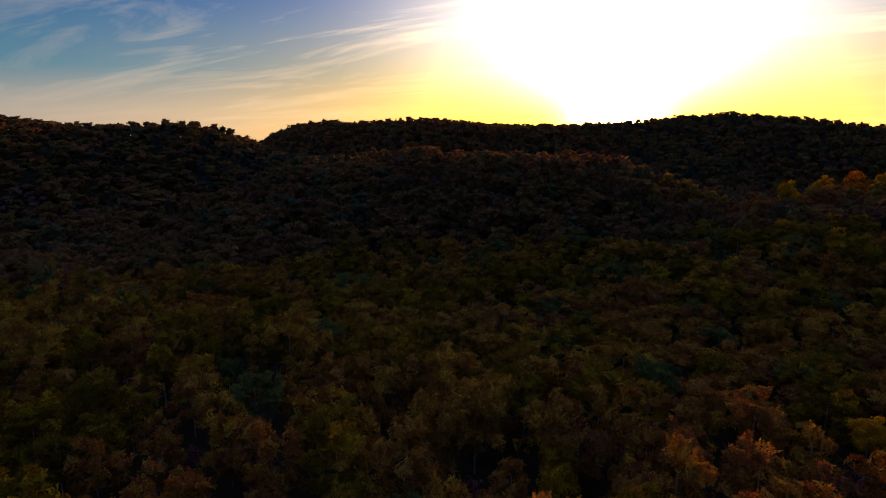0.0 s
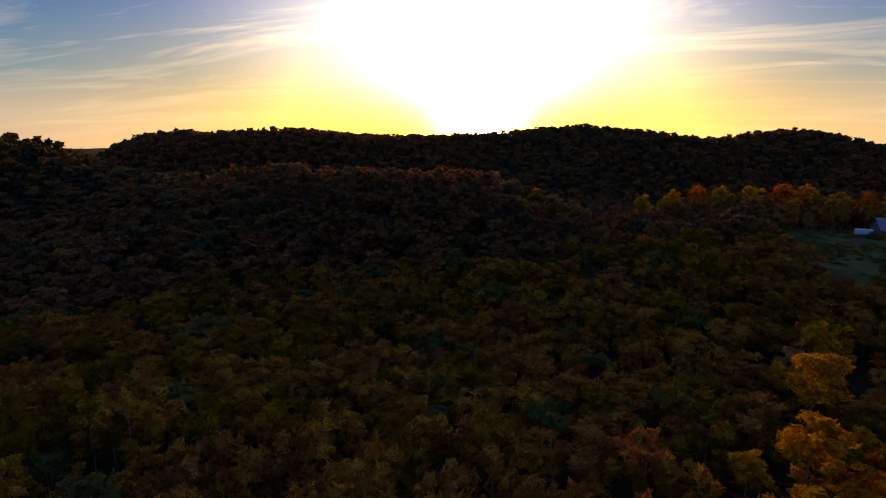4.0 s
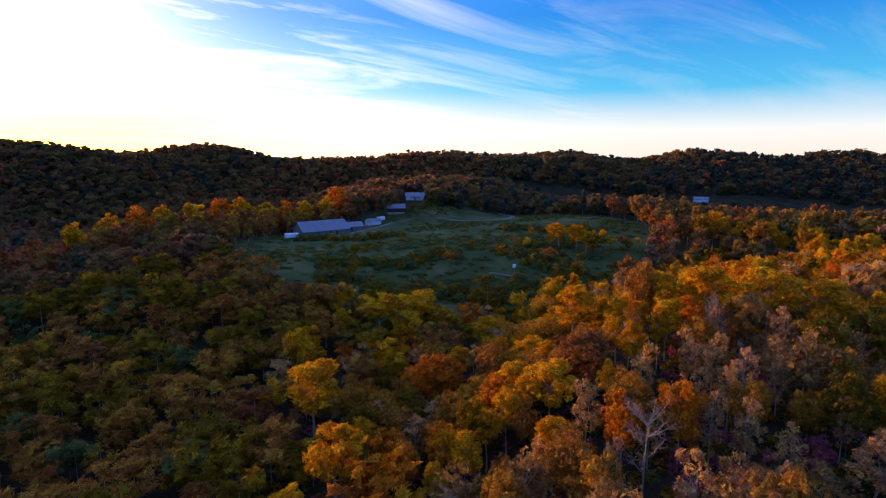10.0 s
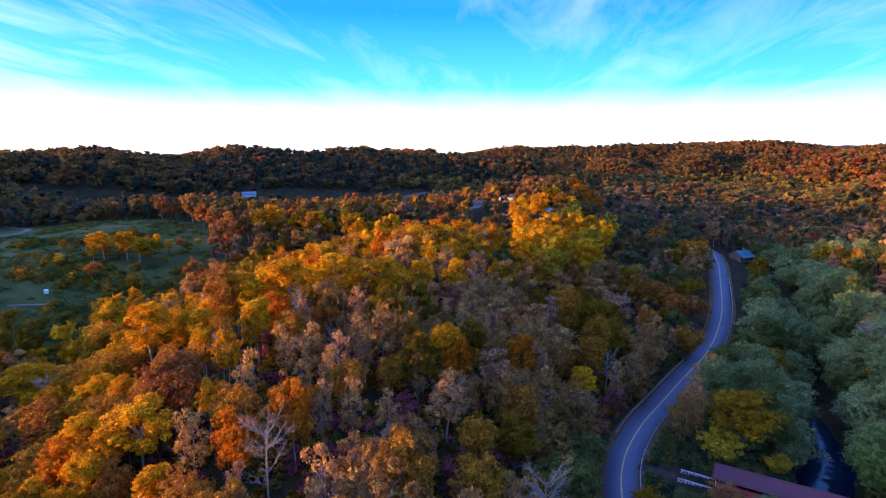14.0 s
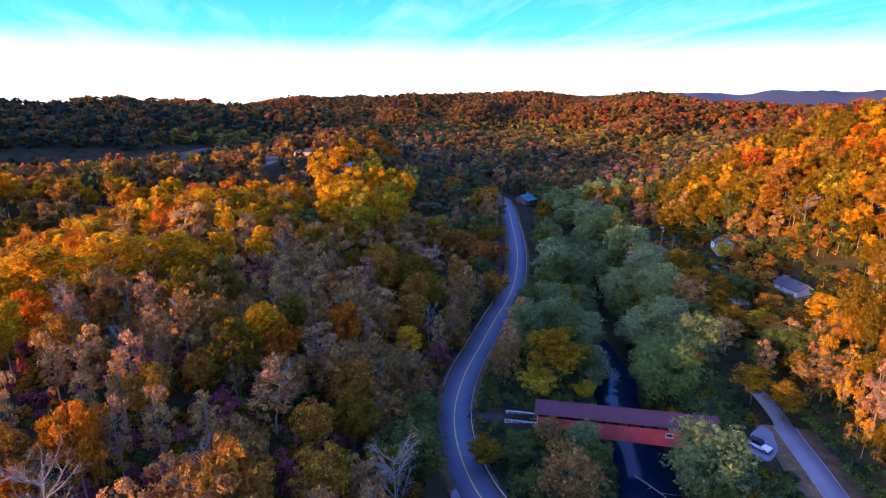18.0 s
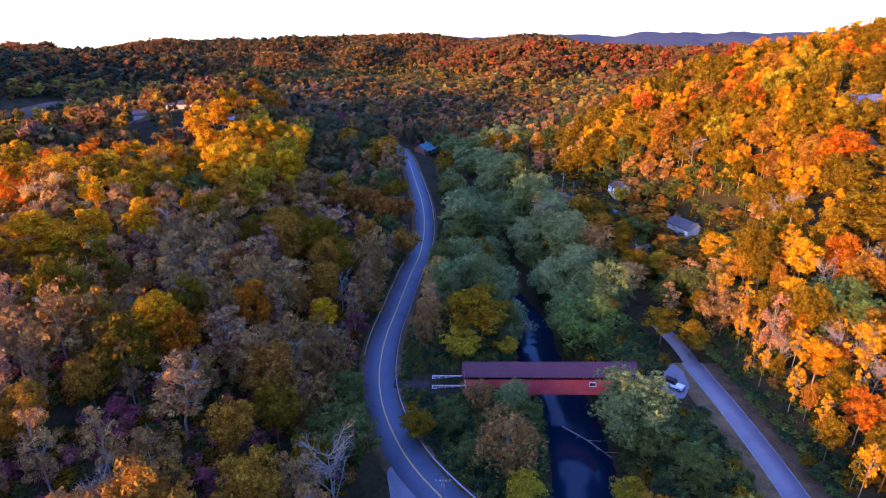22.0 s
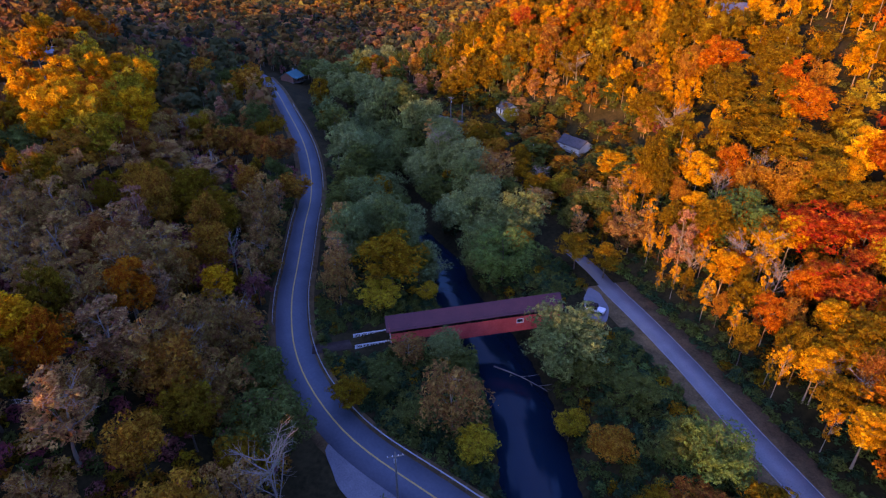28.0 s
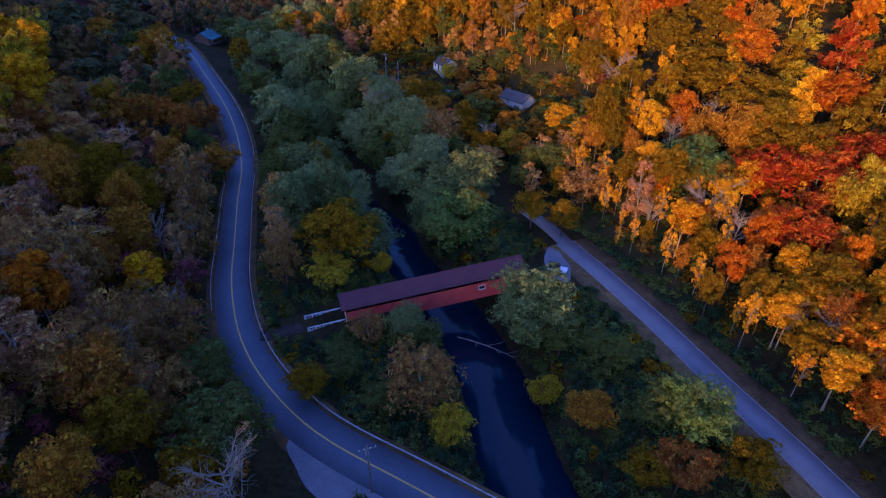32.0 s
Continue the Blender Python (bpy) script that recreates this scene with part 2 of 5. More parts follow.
# ---------------------------------------------------------------- the lie of the land
# crest lines: x, y to x, y, height, reach
RIDGES = (
    (-480, 580, -340, 650, 64, 150), (-60, 745, 20, 745, 66, 170), (20, 745, 200, 740, 56, 160), (-340, 650, -60, 745, 57, 150), (400, 560, 560, 440, 51, 140),
    (200, 740, 400, 560, 45, 120), (-490, 130, -470, 270, 62, 130), (40, -290, 98, -275, 62, 135),
    (98, -275, 174, -253, 52, 92), (174, -253, 420, -420, 28, 92), (-80, -230, 40, -290, 58, 130), (128, 42, 220, 25, 20, 58),
    (90, 255, 320, 215, 22, 105), (285, 195, 318, 75, 20, 70), (316, 75, 328, 25, 18, 60), (335, -2, 400, -25, 27, 58), (400, -25, 470, -40, 27, 60), (250, 350, 400, 430, 32, 100), (-190, 265, -400, 330, 30, 90), (-190, 265, -90, 306, 32, 76),
)
# the same for the country beyond: a pine ridge, the high ridge behind it with its spurs, a low red hill, the skyline
FAR_RIDGES = (
    (560, 440, 680, 330, 46, 150), (680, 330, 790, 170, 48, 120), (790, 170, 825, 75, 50, 95), (825, 75, 800, -25, 38, 75), (800, -25, 765, -85, 20, 60),
    (1330, 330, 1258, -15, 46, 150), (1258, -15, 1244, -186, 48, 150), (1244, -186, 1220, -303, 54, 150), (1220, -303, 1185, -419, 55, 150), (1185, -419, 1138, -530, 63, 150), (1138, -530, 1000, -760, 61, 150),
    (1250, -60, 1060, -95, 34, 58), (1235, -220, 1010, -200, 38, 58), (1200, -380, 980, -335, 42, 60), (1140, -520, 920, -430, 44, 58), (1083, -640, 890, -560, 42, 60),
    (700, -415, 540, -515, 54, 80), (540, -515, 400, -560, 50, 90), (620, -440, 560, -400, 32, 60),
    (2512, -1021, 2129, -1675, 60, 340), (2129, -1675, 1808, -2014, 64, 340), (1808, -2014, 1380, -2380, 78, 340),
)
ROAD = ((-140, -75, 0), (-60, -63, 0), (-15, -51, 0), (20, -42, 0), (45, -34.5, 0), (69, -29.6, 0), (82.6, -26.9, 0), (92, -26.4, 0), (103, -27.6, 0), (113, -30.3, 0), (122, -34.2, 0), (132, -39.6, 0),
        (143, -46.8, 0.2), (162, -59.2, 0.6), (177, -69.5, 1.2), (196, -80, 2.5), (222, -91.4, 4), (259, -104.5, 5.5), (309, -121, 7), (345, -126, 8), (420, -118, 10), (540, -90, 13))
LANE = ((5, -50, 3), (25, -62, 3), (33.7, -67, 3), (43.7, -72.2, 3), (58, -80.2, 3), (72.8, -87.6, 3), (81.5, -91.5, 3), (91, -96.4, 3), (104, -101.2, 3), (119, -106.4, 3.2), (134, -113, 3.6), (146, -125, 4.2), (152, -142, 5))
CREEK = ((0, -62), (30, -48), (48, -39), (58, -42.5), (67, -49.5), (75, -56), (92, -65.5), (116, -74.5), (126, -82.5), (139, -86), (165, -97), (200, -112), (264, -131), (320, -142))


def along(line, step):
    """Evenly spaced points on a smooth line through the given ones."""
    p = np.array(line, float)
    out = []
    for i in range(len(p) - 1):
        a, b, c, d = p[max(i - 1, 0)], p[i], p[i + 1], p[min(i + 2, len(p) - 1)]
        for t in np.linspace(0, 1, max(2, int(np.linalg.norm(c - b) / step) + 1))[:-1]:
            out.append(0.5 * (2 * b + (c - a) * t + (2 * a - 5 * b + 4 * c - d) * t * t + (3 * b - a - 3 * c + d) * t ** 3))
    return np.array(out + [p[-1]])


ROAD_LINE, LANE_LINE, CREEK_LINE = along(ROAD, 3), along(LANE, 3), along(CREEK, 3)


def near_line(x, y, line):
    """Distance from points to a line of points, and the height of the nearest point."""
    best, tall = np.full(x.shape, 1e9), np.zeros(x.shape)
    near = (x > line[:, 0].min() - 80) & (x < line[:, 0].max() + 80) & (y > line[:, 1].min() - 80) & (y < line[:, 1].max() + 80)
    xs, ys = x[near], y[near]
    if not len(xs):
        return best, tall
    b, h = np.full(xs.shape, 1e9), np.zeros(xs.shape)
    for i in range(len(line) - 1):
        a, c = line[i], line[i + 1]
        v = c[:2] - a[:2]
        t = np.clip(((xs - a[0]) * v[0] + (ys - a[1]) * v[1]) / (v @ v), 0, 1)
        d = np.hypot(xs - a[0] - t * v[0], ys - a[1] - t * v[1])
        closer = d < b
        b = np.where(closer, d, b)
        if len(a) > 2:
            h = np.where(closer, a[2] + t * (c[2] - a[2]), h)
    best[near], tall[near] = b, h
    return best, tall


def smooth(e0, e1, v):
    t = np.clip((v - e0) / (e1 - e0), 0, 1)
    return t * t * (3 - 2 * t)


def land(x, y):
    """The ground's height."""
    x, y = np.atleast_1d(np.asarray(x, float)), np.atleast_1d(np.asarray(y, float))
    total = np.zeros(x.shape)
    for x0, y0, x1, y1, tall, reach in RIDGES + FAR_RIDGES:
        vx, vy = x1 - x0, y1 - y0
        t = np.clip(((x - x0) * vx + (y - y0) * vy) / (vx * vx + vy * vy), 0, 1)
        d = np.hypot(x - x0 - t * vx, y - y0 - t * vy)
        total += (tall * np.exp(-((d / reach) ** 2.6))) ** 6
    z = total ** (1 / 6)
    z = z + 0.022 * np.clip(x - 140, 0, 500) * np.exp(-z / 25)
    far = smooth(380, 620, np.hypot(x - 80, y + 40))
    z = z + far * (5 * np.sin(x / 83 + 1.3) * np.sin(y / 71) + 3 * np.sin(x / 37 + y / 51) + 2 * np.sin(y / 29 - x / 43))
    z = z - 5 * np.exp(-(((x + 60) / 110) ** 2 + ((y - 130) / 60) ** 2))
    d, h = near_line(x, y, ROAD_LINE)
    z = h - 0.12 + (z - h + 0.12) * smooth(5.0, 26, d)
    d, h = near_line(x, y, LANE_LINE)
    z = h - 0.12 + (z - h + 0.12) * smooth(4.5, 20, d)
    for px, py, pr, ph in ((81, -20.5, 9, -0.1), (78.5, -85, 8, 2.85)):
        z = ph + (z - ph) * smooth(pr, pr + 8, np.hypot(x - px, y - py))
    # level floor of the side valley
    for px, py, pr, ph in ((124, -122, 6, 4), (138, -140, 11, 5), (160, -134, 8, 7), (184, -136, 6, 10)):
        z = ph + (z - ph) * smooth(pr, pr + 34, np.hypot(x - px, y - py))
    d, _ = near_line(x, y, CREEK_LINE)
    return z - (7.0 + np.clip(z, 0, 4)) * np.exp(-((d / 9.5) ** 4)) * (1 - smooth(190, 330, x))


def mesh_of(name, verts, faces, mats, smooth_shade=False):
    """A mesh from arrays: verts n x 3, faces m x 3 or m x 4."""
    verts, faces = np.asarray(verts, np.float32), np.asarray(faces, np.int32)
    me = bpy.data.meshes.new(name)
    k = faces.shape[1]
    me.vertices.add(len(verts))
    me.vertices.foreach_set("co", verts.ravel())
    me.loops.add(faces.size)
    me.loops.foreach_set("vertex_index", faces.ravel())
    me.polygons.add(len(faces))
    me.polygons.foreach_set("loop_start", np.arange(0, faces.size, k, dtype=np.int32))
    me.polygons.foreach_set("loop_total", np.full(len(faces), k, np.int32))
    if smooth_shade:
        me.polygons.foreach_set("use_smooth", np.ones(len(faces), bool))
    for m in mats:
        me.materials.append(m)
    me.update(calc_edges=True)
    return me


def part(name, bm, mat, parent=None, label=""):
    me = bpy.data.meshes.new(name)
    bm.to_mesh(me)
    bm.free()
    me.materials.append(mat)
    ob = new(name, me)
    ob.parent = parent
    return tagged(ob, label)


def box(bm, x0, y0, z0, x1, y1, z1, m=None):
    vs = bmesh.ops.create_cube(bm, size=1.0, matrix=Matrix.Translation(((x0 + x1) / 2, (y0 + y1) / 2, (z0 + z1) / 2)) @ Matrix.Diagonal((x1 - x0, y1 - y0, z1 - z0, 1)))["verts"]
    if m is not None:
        bmesh.ops.transform(bm, matrix=m, verts=vs)
    return vs


def spaced(ticks):
    """Grid lines: pairs of (from, step), closed by an end."""
    out = []
    for (a, s), b in zip(ticks[:-1], [t[0] for t in ticks[1:]]):
        out += list(np.arange(a, b - s * 0.5, s))
    return np.array(out + [ticks[-1][0]])


def build_ground():
    xs = spaced([(-4000, 500), (-1000, 60), (-400, 20), (-60, 6), (20, 2), (180, 5), (400, 15), (700, 40), (1500, 150), (4000, 1)])
    ys = spaced([(-4000, 500), (-1000, 80), (-500, 20), (-200, 6), (-140, 2), (-10, 5), (200, 10), (420, 25), (1000, 100), (4000, 1)])
    gx, gy = np.meshgrid(xs, ys)
    z = land(gx.ravel(), gy.ravel())
    nx, ny = len(xs), len(ys)
    i = np.arange(nx * ny).reshape(ny, nx)
    faces = np.stack([i[:-1, :-1], i[:-1, 1:], i[1:, 1:], i[1:, :-1]], -1).reshape(-1, 4)
    m = mottled("ground", (0.012, 0.012, 0.006), (0.055, 0.042, 0.018), 0.12, 0.95, 1.1)
    nt = m.node_tree
    p = nt.nodes["Principled BSDF"]
    p.inputs["Specular IOR Level"].default_value = 0.04
    litter = p.inputs["Base Color"].links[0].from_socket
    # grass instead of leaf litter on the pasture
    co = nt.nodes.new("ShaderNodeTexCoord")
    mp = nt.nodes.new("ShaderNodeMapping")
    mp.vector_type = "POINT"
    mp.inputs["Location"].default_value, mp.inputs["Scale"].default_value = (-190 / 125, -215 / 100, 0), (1 / 125, 1 / 100, 0)
    nt.links.new(co.outputs["Object"], mp.inputs["Vector"])
    ln = nt.nodes.new("ShaderNodeVectorMath")
    ln.operation = "LENGTH"
    nt.links.new(mp.outputs["Vector"], ln.inputs[0])
    mask = nt.nodes.new("ShaderNodeMapRange")
    mask.inputs["From Min"].default_value, mask.inputs["From Max"].default_value, mask.inputs["To Min"].default_value, mask.inputs["To Max"].default_value = 0.95, 1.1, 1.0, 0.0
    nt.links.new(ln.outputs["Value"], mask.inputs["Value"])
    tuft = noise_node(nt, 0.045, 8, rough=0.7)
    grass = ramp_node(nt, [(0.35, (0.034, 0.048, 0.012)), (0.5, (0.066, 0.084, 0.022)), (0.66, (0.125, 0.11, 0.042))])
    nt.links.new(tuft.outputs["Fac"], grass.inputs["Fac"])
    mix = nt.nodes.new("ShaderNodeMix")
    mix.data_type = "RGBA"
    nt.links.new(mask.outputs["Result"], mix.inputs["Factor"])
    nt.links.new(litter, mix.inputs["A"])
    nt.links.new(grass.outputs["Color"], mix.inputs["B"])
    nt.links.new(mix.outputs["Result"], p.inputs["Base Color"])
    ob = new("ground", mesh_of("ground", np.stack([gx.ravel(), gy.ravel(), z], 1), faces, [m], True))
    tagged(ob, "leaf-strewn valley floor and hills with rough grass", "ground", kind="structure")


build_ground()


def ribbon(name, line, half, lift, mat, offset=0.0, thick=0.12):
    """A strip along a line, with thickness."""
    p = np.asarray(line)
    t = np.gradient(p[:, :2], axis=0)
    t /= np.linalg.norm(t, axis=1)[:, None]
    side = np.stack([-t[:, 1], t[:, 0]], 1)
    rows = []
    for w, dz in ((-half, -thick), (-half, 0), (half, 0), (half, -thick)):
        rows.append(np.c_[p[:, :2] + side * (w + offset), p[:, 2] + lift + dz])
    v = np.stack(rows, 1).reshape(-1, 3)
    n = len(p)
    f = []
    for i in range(n - 1):
        for k in range(3):
            a = i * 4 + k
            f.append((a, a + 4, a + 5, a + 1))
    return new(name, mesh_of(name, v, f, [mat]))


VERGE = mottled("dry_grass_verge", (0.065, 0.043, 0.020), (0.21, 0.135, 0.062), 0.35, 0.95, 3.5, 0.4)
PALE_EDGE = mottled("worn_edge_line", (0.16, 0.16, 0.17), (0.36, 0.35, 0.33), 0.8, 0.8, 5.0)
tagged(ribbon("road_verge", ROAD_LINE[ROAD_LINE[:, 0] < 330], 4.9, -0.03, VERGE), "dry grass verge along the road", "verge", kind="structure")
LANE_NEAR, LANE_FAR = LANE_LINE[LANE_LINE[:, 0] < 85], LANE_LINE[LANE_LINE[:, 0] > 80]
tagged(ribbon("lane_verge", LANE_NEAR, 5.8, -0.03, VERGE), "brown dry grass verge along the lane", "verge", kind="structure")
for _line, _w in ((LANE_NEAR, 2.1),):
    for _s in (-1, 1):
        tagged(ribbon("edge_line", _line, 0.07, 0.045, PALE_EDGE, offset=_s * _w, thick=0.01), "thin worn pale edge line on asphalt", "road marking", kind="structure")
tagged(ribbon("road", ROAD_LINE, 3.3, 0.03, ASPHALT), "two-lane asphalt road with a yellow centre line", "road", kind="structure")
tagged(ribbon("road_centre_line", ROAD_LINE, 0.14, 0.045, YELLOW, thick=0.01), "worn yellow centre line on asphalt", "road marking", kind="structure")
tagged(ribbon("lane", LANE_NEAR, 2.25, 0.03, LANE_TAR), "grey tarred lane along the foot of a hill", "road", kind="structure")
tagged(ribbon("lane_upper", LANE_FAR, 1.75, 0.024, LANE_TAR), "narrow grey lane beyond the covered bridge", "road", kind="structure")


def build_water():
    m, nt, p = material("creek_water", 0.10)
    p.inputs["Base Color"].default_value = (0.003, 0.014, 0.030, 1)
    p.inputs["IOR"].default_value = 1.30
    x = noise_node(nt, 0.7, 3)
    k = nt.nodes.new("ShaderNodeBump")
    k.inputs["Strength"].default_value, k.inputs["Distance"].default_value = 0.2, 0.1
    nt.links.new(x.outputs["Fac"], k.inputs["Height"])
    nt.links.new(k.outputs["Normal"], p.inputs["Normal"])
    line = np.c_[CREEK_LINE, np.full(len(CREEK_LINE), -5.6)]
    tagged(ribbon("creek_water", line, 11, 0, m, thick=0.3), "still dark creek reflecting the sky", "water", kind="structure")


build_water()



def build_far_ridge():
    """The hazy ridge on the skyline, a rounded wooded crest nearly three kilometres off; the haze is painted."""
    # wooded slopes coloured blue-grey: distance haze put into the base colour
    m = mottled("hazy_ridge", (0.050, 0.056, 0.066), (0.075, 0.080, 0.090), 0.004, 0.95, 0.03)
    rg = np.random.default_rng(91)
    crest = along(((2700, -700), (2512, -1021), (2129, -1675), (1808, -2014), (1380, -2380), (1100, -2560)), 24)
    t = np.gradient(crest, axis=0)
    t /= np.linalg.norm(t, axis=1)[:, None]
    side = np.stack([-t[:, 1], t[:, 0]], 1)
    wide = np.linspace(-950, 950, 41)
    p = crest[:, None, :] + side[:, None, :] * wide[None, :, None]
    z = land(p[:, :, 0].ravel(), p[:, :, 1].ravel()).reshape(p.shape[:2])
    s = np.arange(len(crest))[:, None]
    z = z + 13 + 5 * np.sin(s / 9.0) * np.sin(s / 23.0 + 1) + rg.uniform(0, 5, z.shape)
    n, k = p.shape[:2]
    i = np.arange(n * k).reshape(n, k)
    f = np.stack([i[:-1, :-1], i[:-1, 1:], i[1:, 1:], i[1:, :-1]], -1).reshape(-1, 4)
    tagged(new("backdrop_ridge", mesh_of("backdrop_ridge", np.c_[p.reshape(-1, 2), z.ravel()], f, [m], True)), "far wooded ridge on the skyline, its haze painted in blue-grey", "ridge", kind="structure")


build_far_ridge()

# ---------------------------------------------------------------- covered bridge
CONCRETE = mottled("concrete", (0.22, 0.21, 0.20), (0.36, 0.35, 0.33), 0.5, 0.9, 5.0, 0.3)
WHITE = mottled("white_paint", (0.62, 0.62, 0.62), (0.82, 0.82, 0.80), 0.6, 0.6)
PLANK = mottled("deck_planks", (0.05, 0.05, 0.055), (0.11, 0.105, 0.10), 0.7, 0.85, 3.0)
DARK = mottled("dark_timber", (0.03, 0.02, 0.018), (0.07, 0.05, 0.04), 0.8, 0.9)
GALV = mottled("galvanised_steel", (0.42, 0.43, 0.45), (0.60, 0.61, 0.63), 1.2, 0.5, 6.0, metal=0.4)
POST = mottled("weathered_post", (0.16, 0.14, 0.12), (0.28, 0.25, 0.22), 1.5, 0.9)
ROOF_GREY = mottled("grey_metal_roof", (0.12, 0.12, 0.135), (0.20, 0.20, 0.22), 0.25, 0.45, 2.0)
ROOF_TEAL = mottled("teal_metal_roof", (0.015, 0.11, 0.13), (0.03, 0.16, 0.18), 0.3, 0.75, 2.0)
SHINGLE = mottled("dark_shingles", (0.07, 0.065, 0.07), (0.13, 0.12, 0.125), 0.8, 0.9, 5.0)
SIDING = mottled("pale_siding", (0.55, 0.55, 0.56), (0.72, 0.72, 0.72), 0.5, 0.7)
BROWN_WALL = mottled("brown_logs", (0.15, 0.07, 0.05), (0.24, 0.11, 0.08), 0.8, 0.8)
STUBBLE = mottled("stubble_field", (0.075, 0.048, 0.034), (0.13, 0.085, 0.058), 0.05, 0.95, 0.6)
EARTH = mottled("bare_earth", (0.13, 0.10, 0.075), (0.21, 0.17, 0.13), 0.3, 0.95, 3.0)
TYRE = mottled("rubber", (0.015, 0.015, 0.015), (0.03, 0.03, 0.03), 3, 0.9)
PANE, _nt, _p = material("window_glass", 0.06)
_p.inputs["Base Color"].default_value = (0.02, 0.025, 0.03, 1)


def shared(name, me, parent, m=None):
    """A part on a mesh that others use too."""
    ob = new(name, me)
    ob.parent = parent
    if m is not None:
        ob.matrix_basis = m
    return ob


def box_mesh(name, sx, sy, sz, mat, bevel=0.0):
    """A box that stands on its base, with slightly rounded edges."""
    bm = bmesh.new()
    box(bm, -sx / 2, -sy / 2, 0, sx / 2, sy / 2, sz)
    if bevel:
        bmesh.ops.bevel(bm, geom=bm.edges[:], offset=bevel, segments=1, affect="EDGES")
    me = bpy.data.meshes.new(name)
    bm.to_mesh(me)
    bm.free()
    me.materials.append(mat)
    return me


def prism(bm, outline, x0, x1):
    """An outline in y and z, drawn out from x0 to x1."""
    a = [bm.verts.new((x0, y, z)) for y, z in outline]
    b = [bm.verts.new((x1, y, z)) for y, z in outline]
    n = len(outline)
    bm.faces.new(a)
    bm.faces.new(b[::-1])
    for i in range(n):
        bm.faces.new((a[i], b[i], b[(i + 1) % n], a[(i + 1) % n]))
    bmesh.ops.recalc_face_normals(bm, faces=bm.faces[:])


B0, B1 = Vector((103.6, -46.9, 0.0)), Vector((84.8, -75.8, 2.35))


def build_bridge():
    d = B1 - B0
    length = d.length
    m = Matrix.Translation(B0) @ d.to_track_quat("X", "Z").to_matrix().to_4x4()
    root = new("covered_bridge")
    root.matrix_basis = m
    tagged(root, "long red timber covered bridge with a dark red metal roof", "covered bridge")
    half, eave, ridge = 2.35, 3.75, 5.55
    for s in (-1, 1):
        bm = bmesh.new()
        x = 0.0
        k = 0
        while x < length - 0.01:
            w = min(0.30, length - x)
            out = 0.09 + 0.018 * (k % 2) + 0.012 * math.sin(k * 1.7)
            y0, y1 = sorted((s * half, s * (half + out)))
            if s < 0 and 25.6 < x + w / 2 < 26.8:
                box(bm, x, y0, -0.75, x + w - 0.012, y1, 1.35)
                box(bm, x, y0, 2.15, x + w - 0.012, y1, 2.8)
            else:
                box(bm, x, y0, -0.75 - 0.04 * math.sin(k * 2.3), x + w - 0.012, y1, 2.8)
            x += w
            k += 1
        part("side_wall", bm, RED, root, "red vertical board siding")
        bm = bmesh.new()
        for i in range(14):
            x = 0.3 + i * (length - 0.6) / 13
            box(bm, x - 0.12, s * (half - 0.1) - 0.08, -0.3, x + 0.12, s * (half - 0.1) + 0.08, eave + 0.1)
        for i in range(13):
            x0 = 0.3 + i * (length - 0.6) / 13
            x1 = 0.3 + (i + 1) * (length - 0.6) / 13
            a, b = (x0, 0.0), (x1, 3.0)
            if i >= 7:
                a, b = (x0, 3.0), (x1, 0.0)
            mm = Matrix.Translation(((a[0] + b[0]) / 2, s * (half - 0.18), (a[1] + b[1]) / 2)) @ Matrix.Rotation(-math.atan2(b[1] - a[1], b[0] - a[0]), 4, "Y")
            box(bm, -1.9, -0.08, -0.1, 1.9, 0.08, 0.1, mm)
        box(bm, 0, s * half - 0.1, eave - 0.05, length, s * half + 0.1, eave + 0.12)
        part("truss", bm, DARK, root, "dark timber truss inside the wall")
    # window with a white surround
    bm = bmesh.new()
    for x0, x1, z0, z1 in ((25.48, 25.62, 1.22, 2.28), (26.78, 26.92, 1.22, 2.28), (25.62, 26.78, 1.22, 1.36), (25.62, 26.78, 2.14, 2.28)):
        box(bm, x0, -half - 0.16, z0, x1, -half - 0.02, z1)
    part("window_frame", bm, WHITE, root, "white painted window surround")
    # roof slopes with thickness and standing seams
    for s in (-1, 1):
        bm = bmesh.new()
        e = half + 0.38
        prism(bm, [(0, ridge), (s * e, eave - 0.12), (s * e, eave - 0.20), (0, ridge - 0.1)], -0.7, length + 0.7)
        slope = part("roof_slope", bm, ROOF, root, "dark red standing-seam metal")
        n = int(length / 0.85)
        rise = (ridge - eave + 0.12) / e
        bm = bmesh.new()
        prism(bm, [(s * 0.05, ridge + 0.035), (s * e, ridge + 0.035 - rise * e), (s * e, ridge - rise * e), (s * 0.05, ridge)], -0.025, 0.025)
        seam = part("roof_seam", bm, ROOF, slope)
        seam.location.x = -0.65
        for i in range(1, n + 1):
            shared("roof_seam", seam.data, slope, Matrix.Translation((-0.65 + i * (length + 1.3) / n, 0, 0)))
    bm = bmesh.new()
    prism(bm, [(-0.22, ridge - 0.06), (0, ridge + 0.09), (0.22, ridge - 0.06), (0, ridge)], -0.72, length + 0.72)
    part("ridge_cap", bm, ROOF, root)
    for x in (-0.12, length):
        bm = bmesh.new()
        for y0, y1 in ((-half - 0.12, -1.95), (1.95, half + 0.12)):
            box(bm, x, y0, -0.7, x + 0.12, y1, 2.9)
        k = 0
        y = -half - 0.12
        while y < half + 0.1:
            top = ridge - 0.14 - abs(y + 0.15) * 0.66
            box(bm, x, y, 3.0, x + 0.10 + 0.015 * (k % 2), min(y + 0.29, half + 0.12), max(3.1, top))
            y += 0.30
            k += 1
        part("gable", bm, RED, root, "red boarded portal gable")
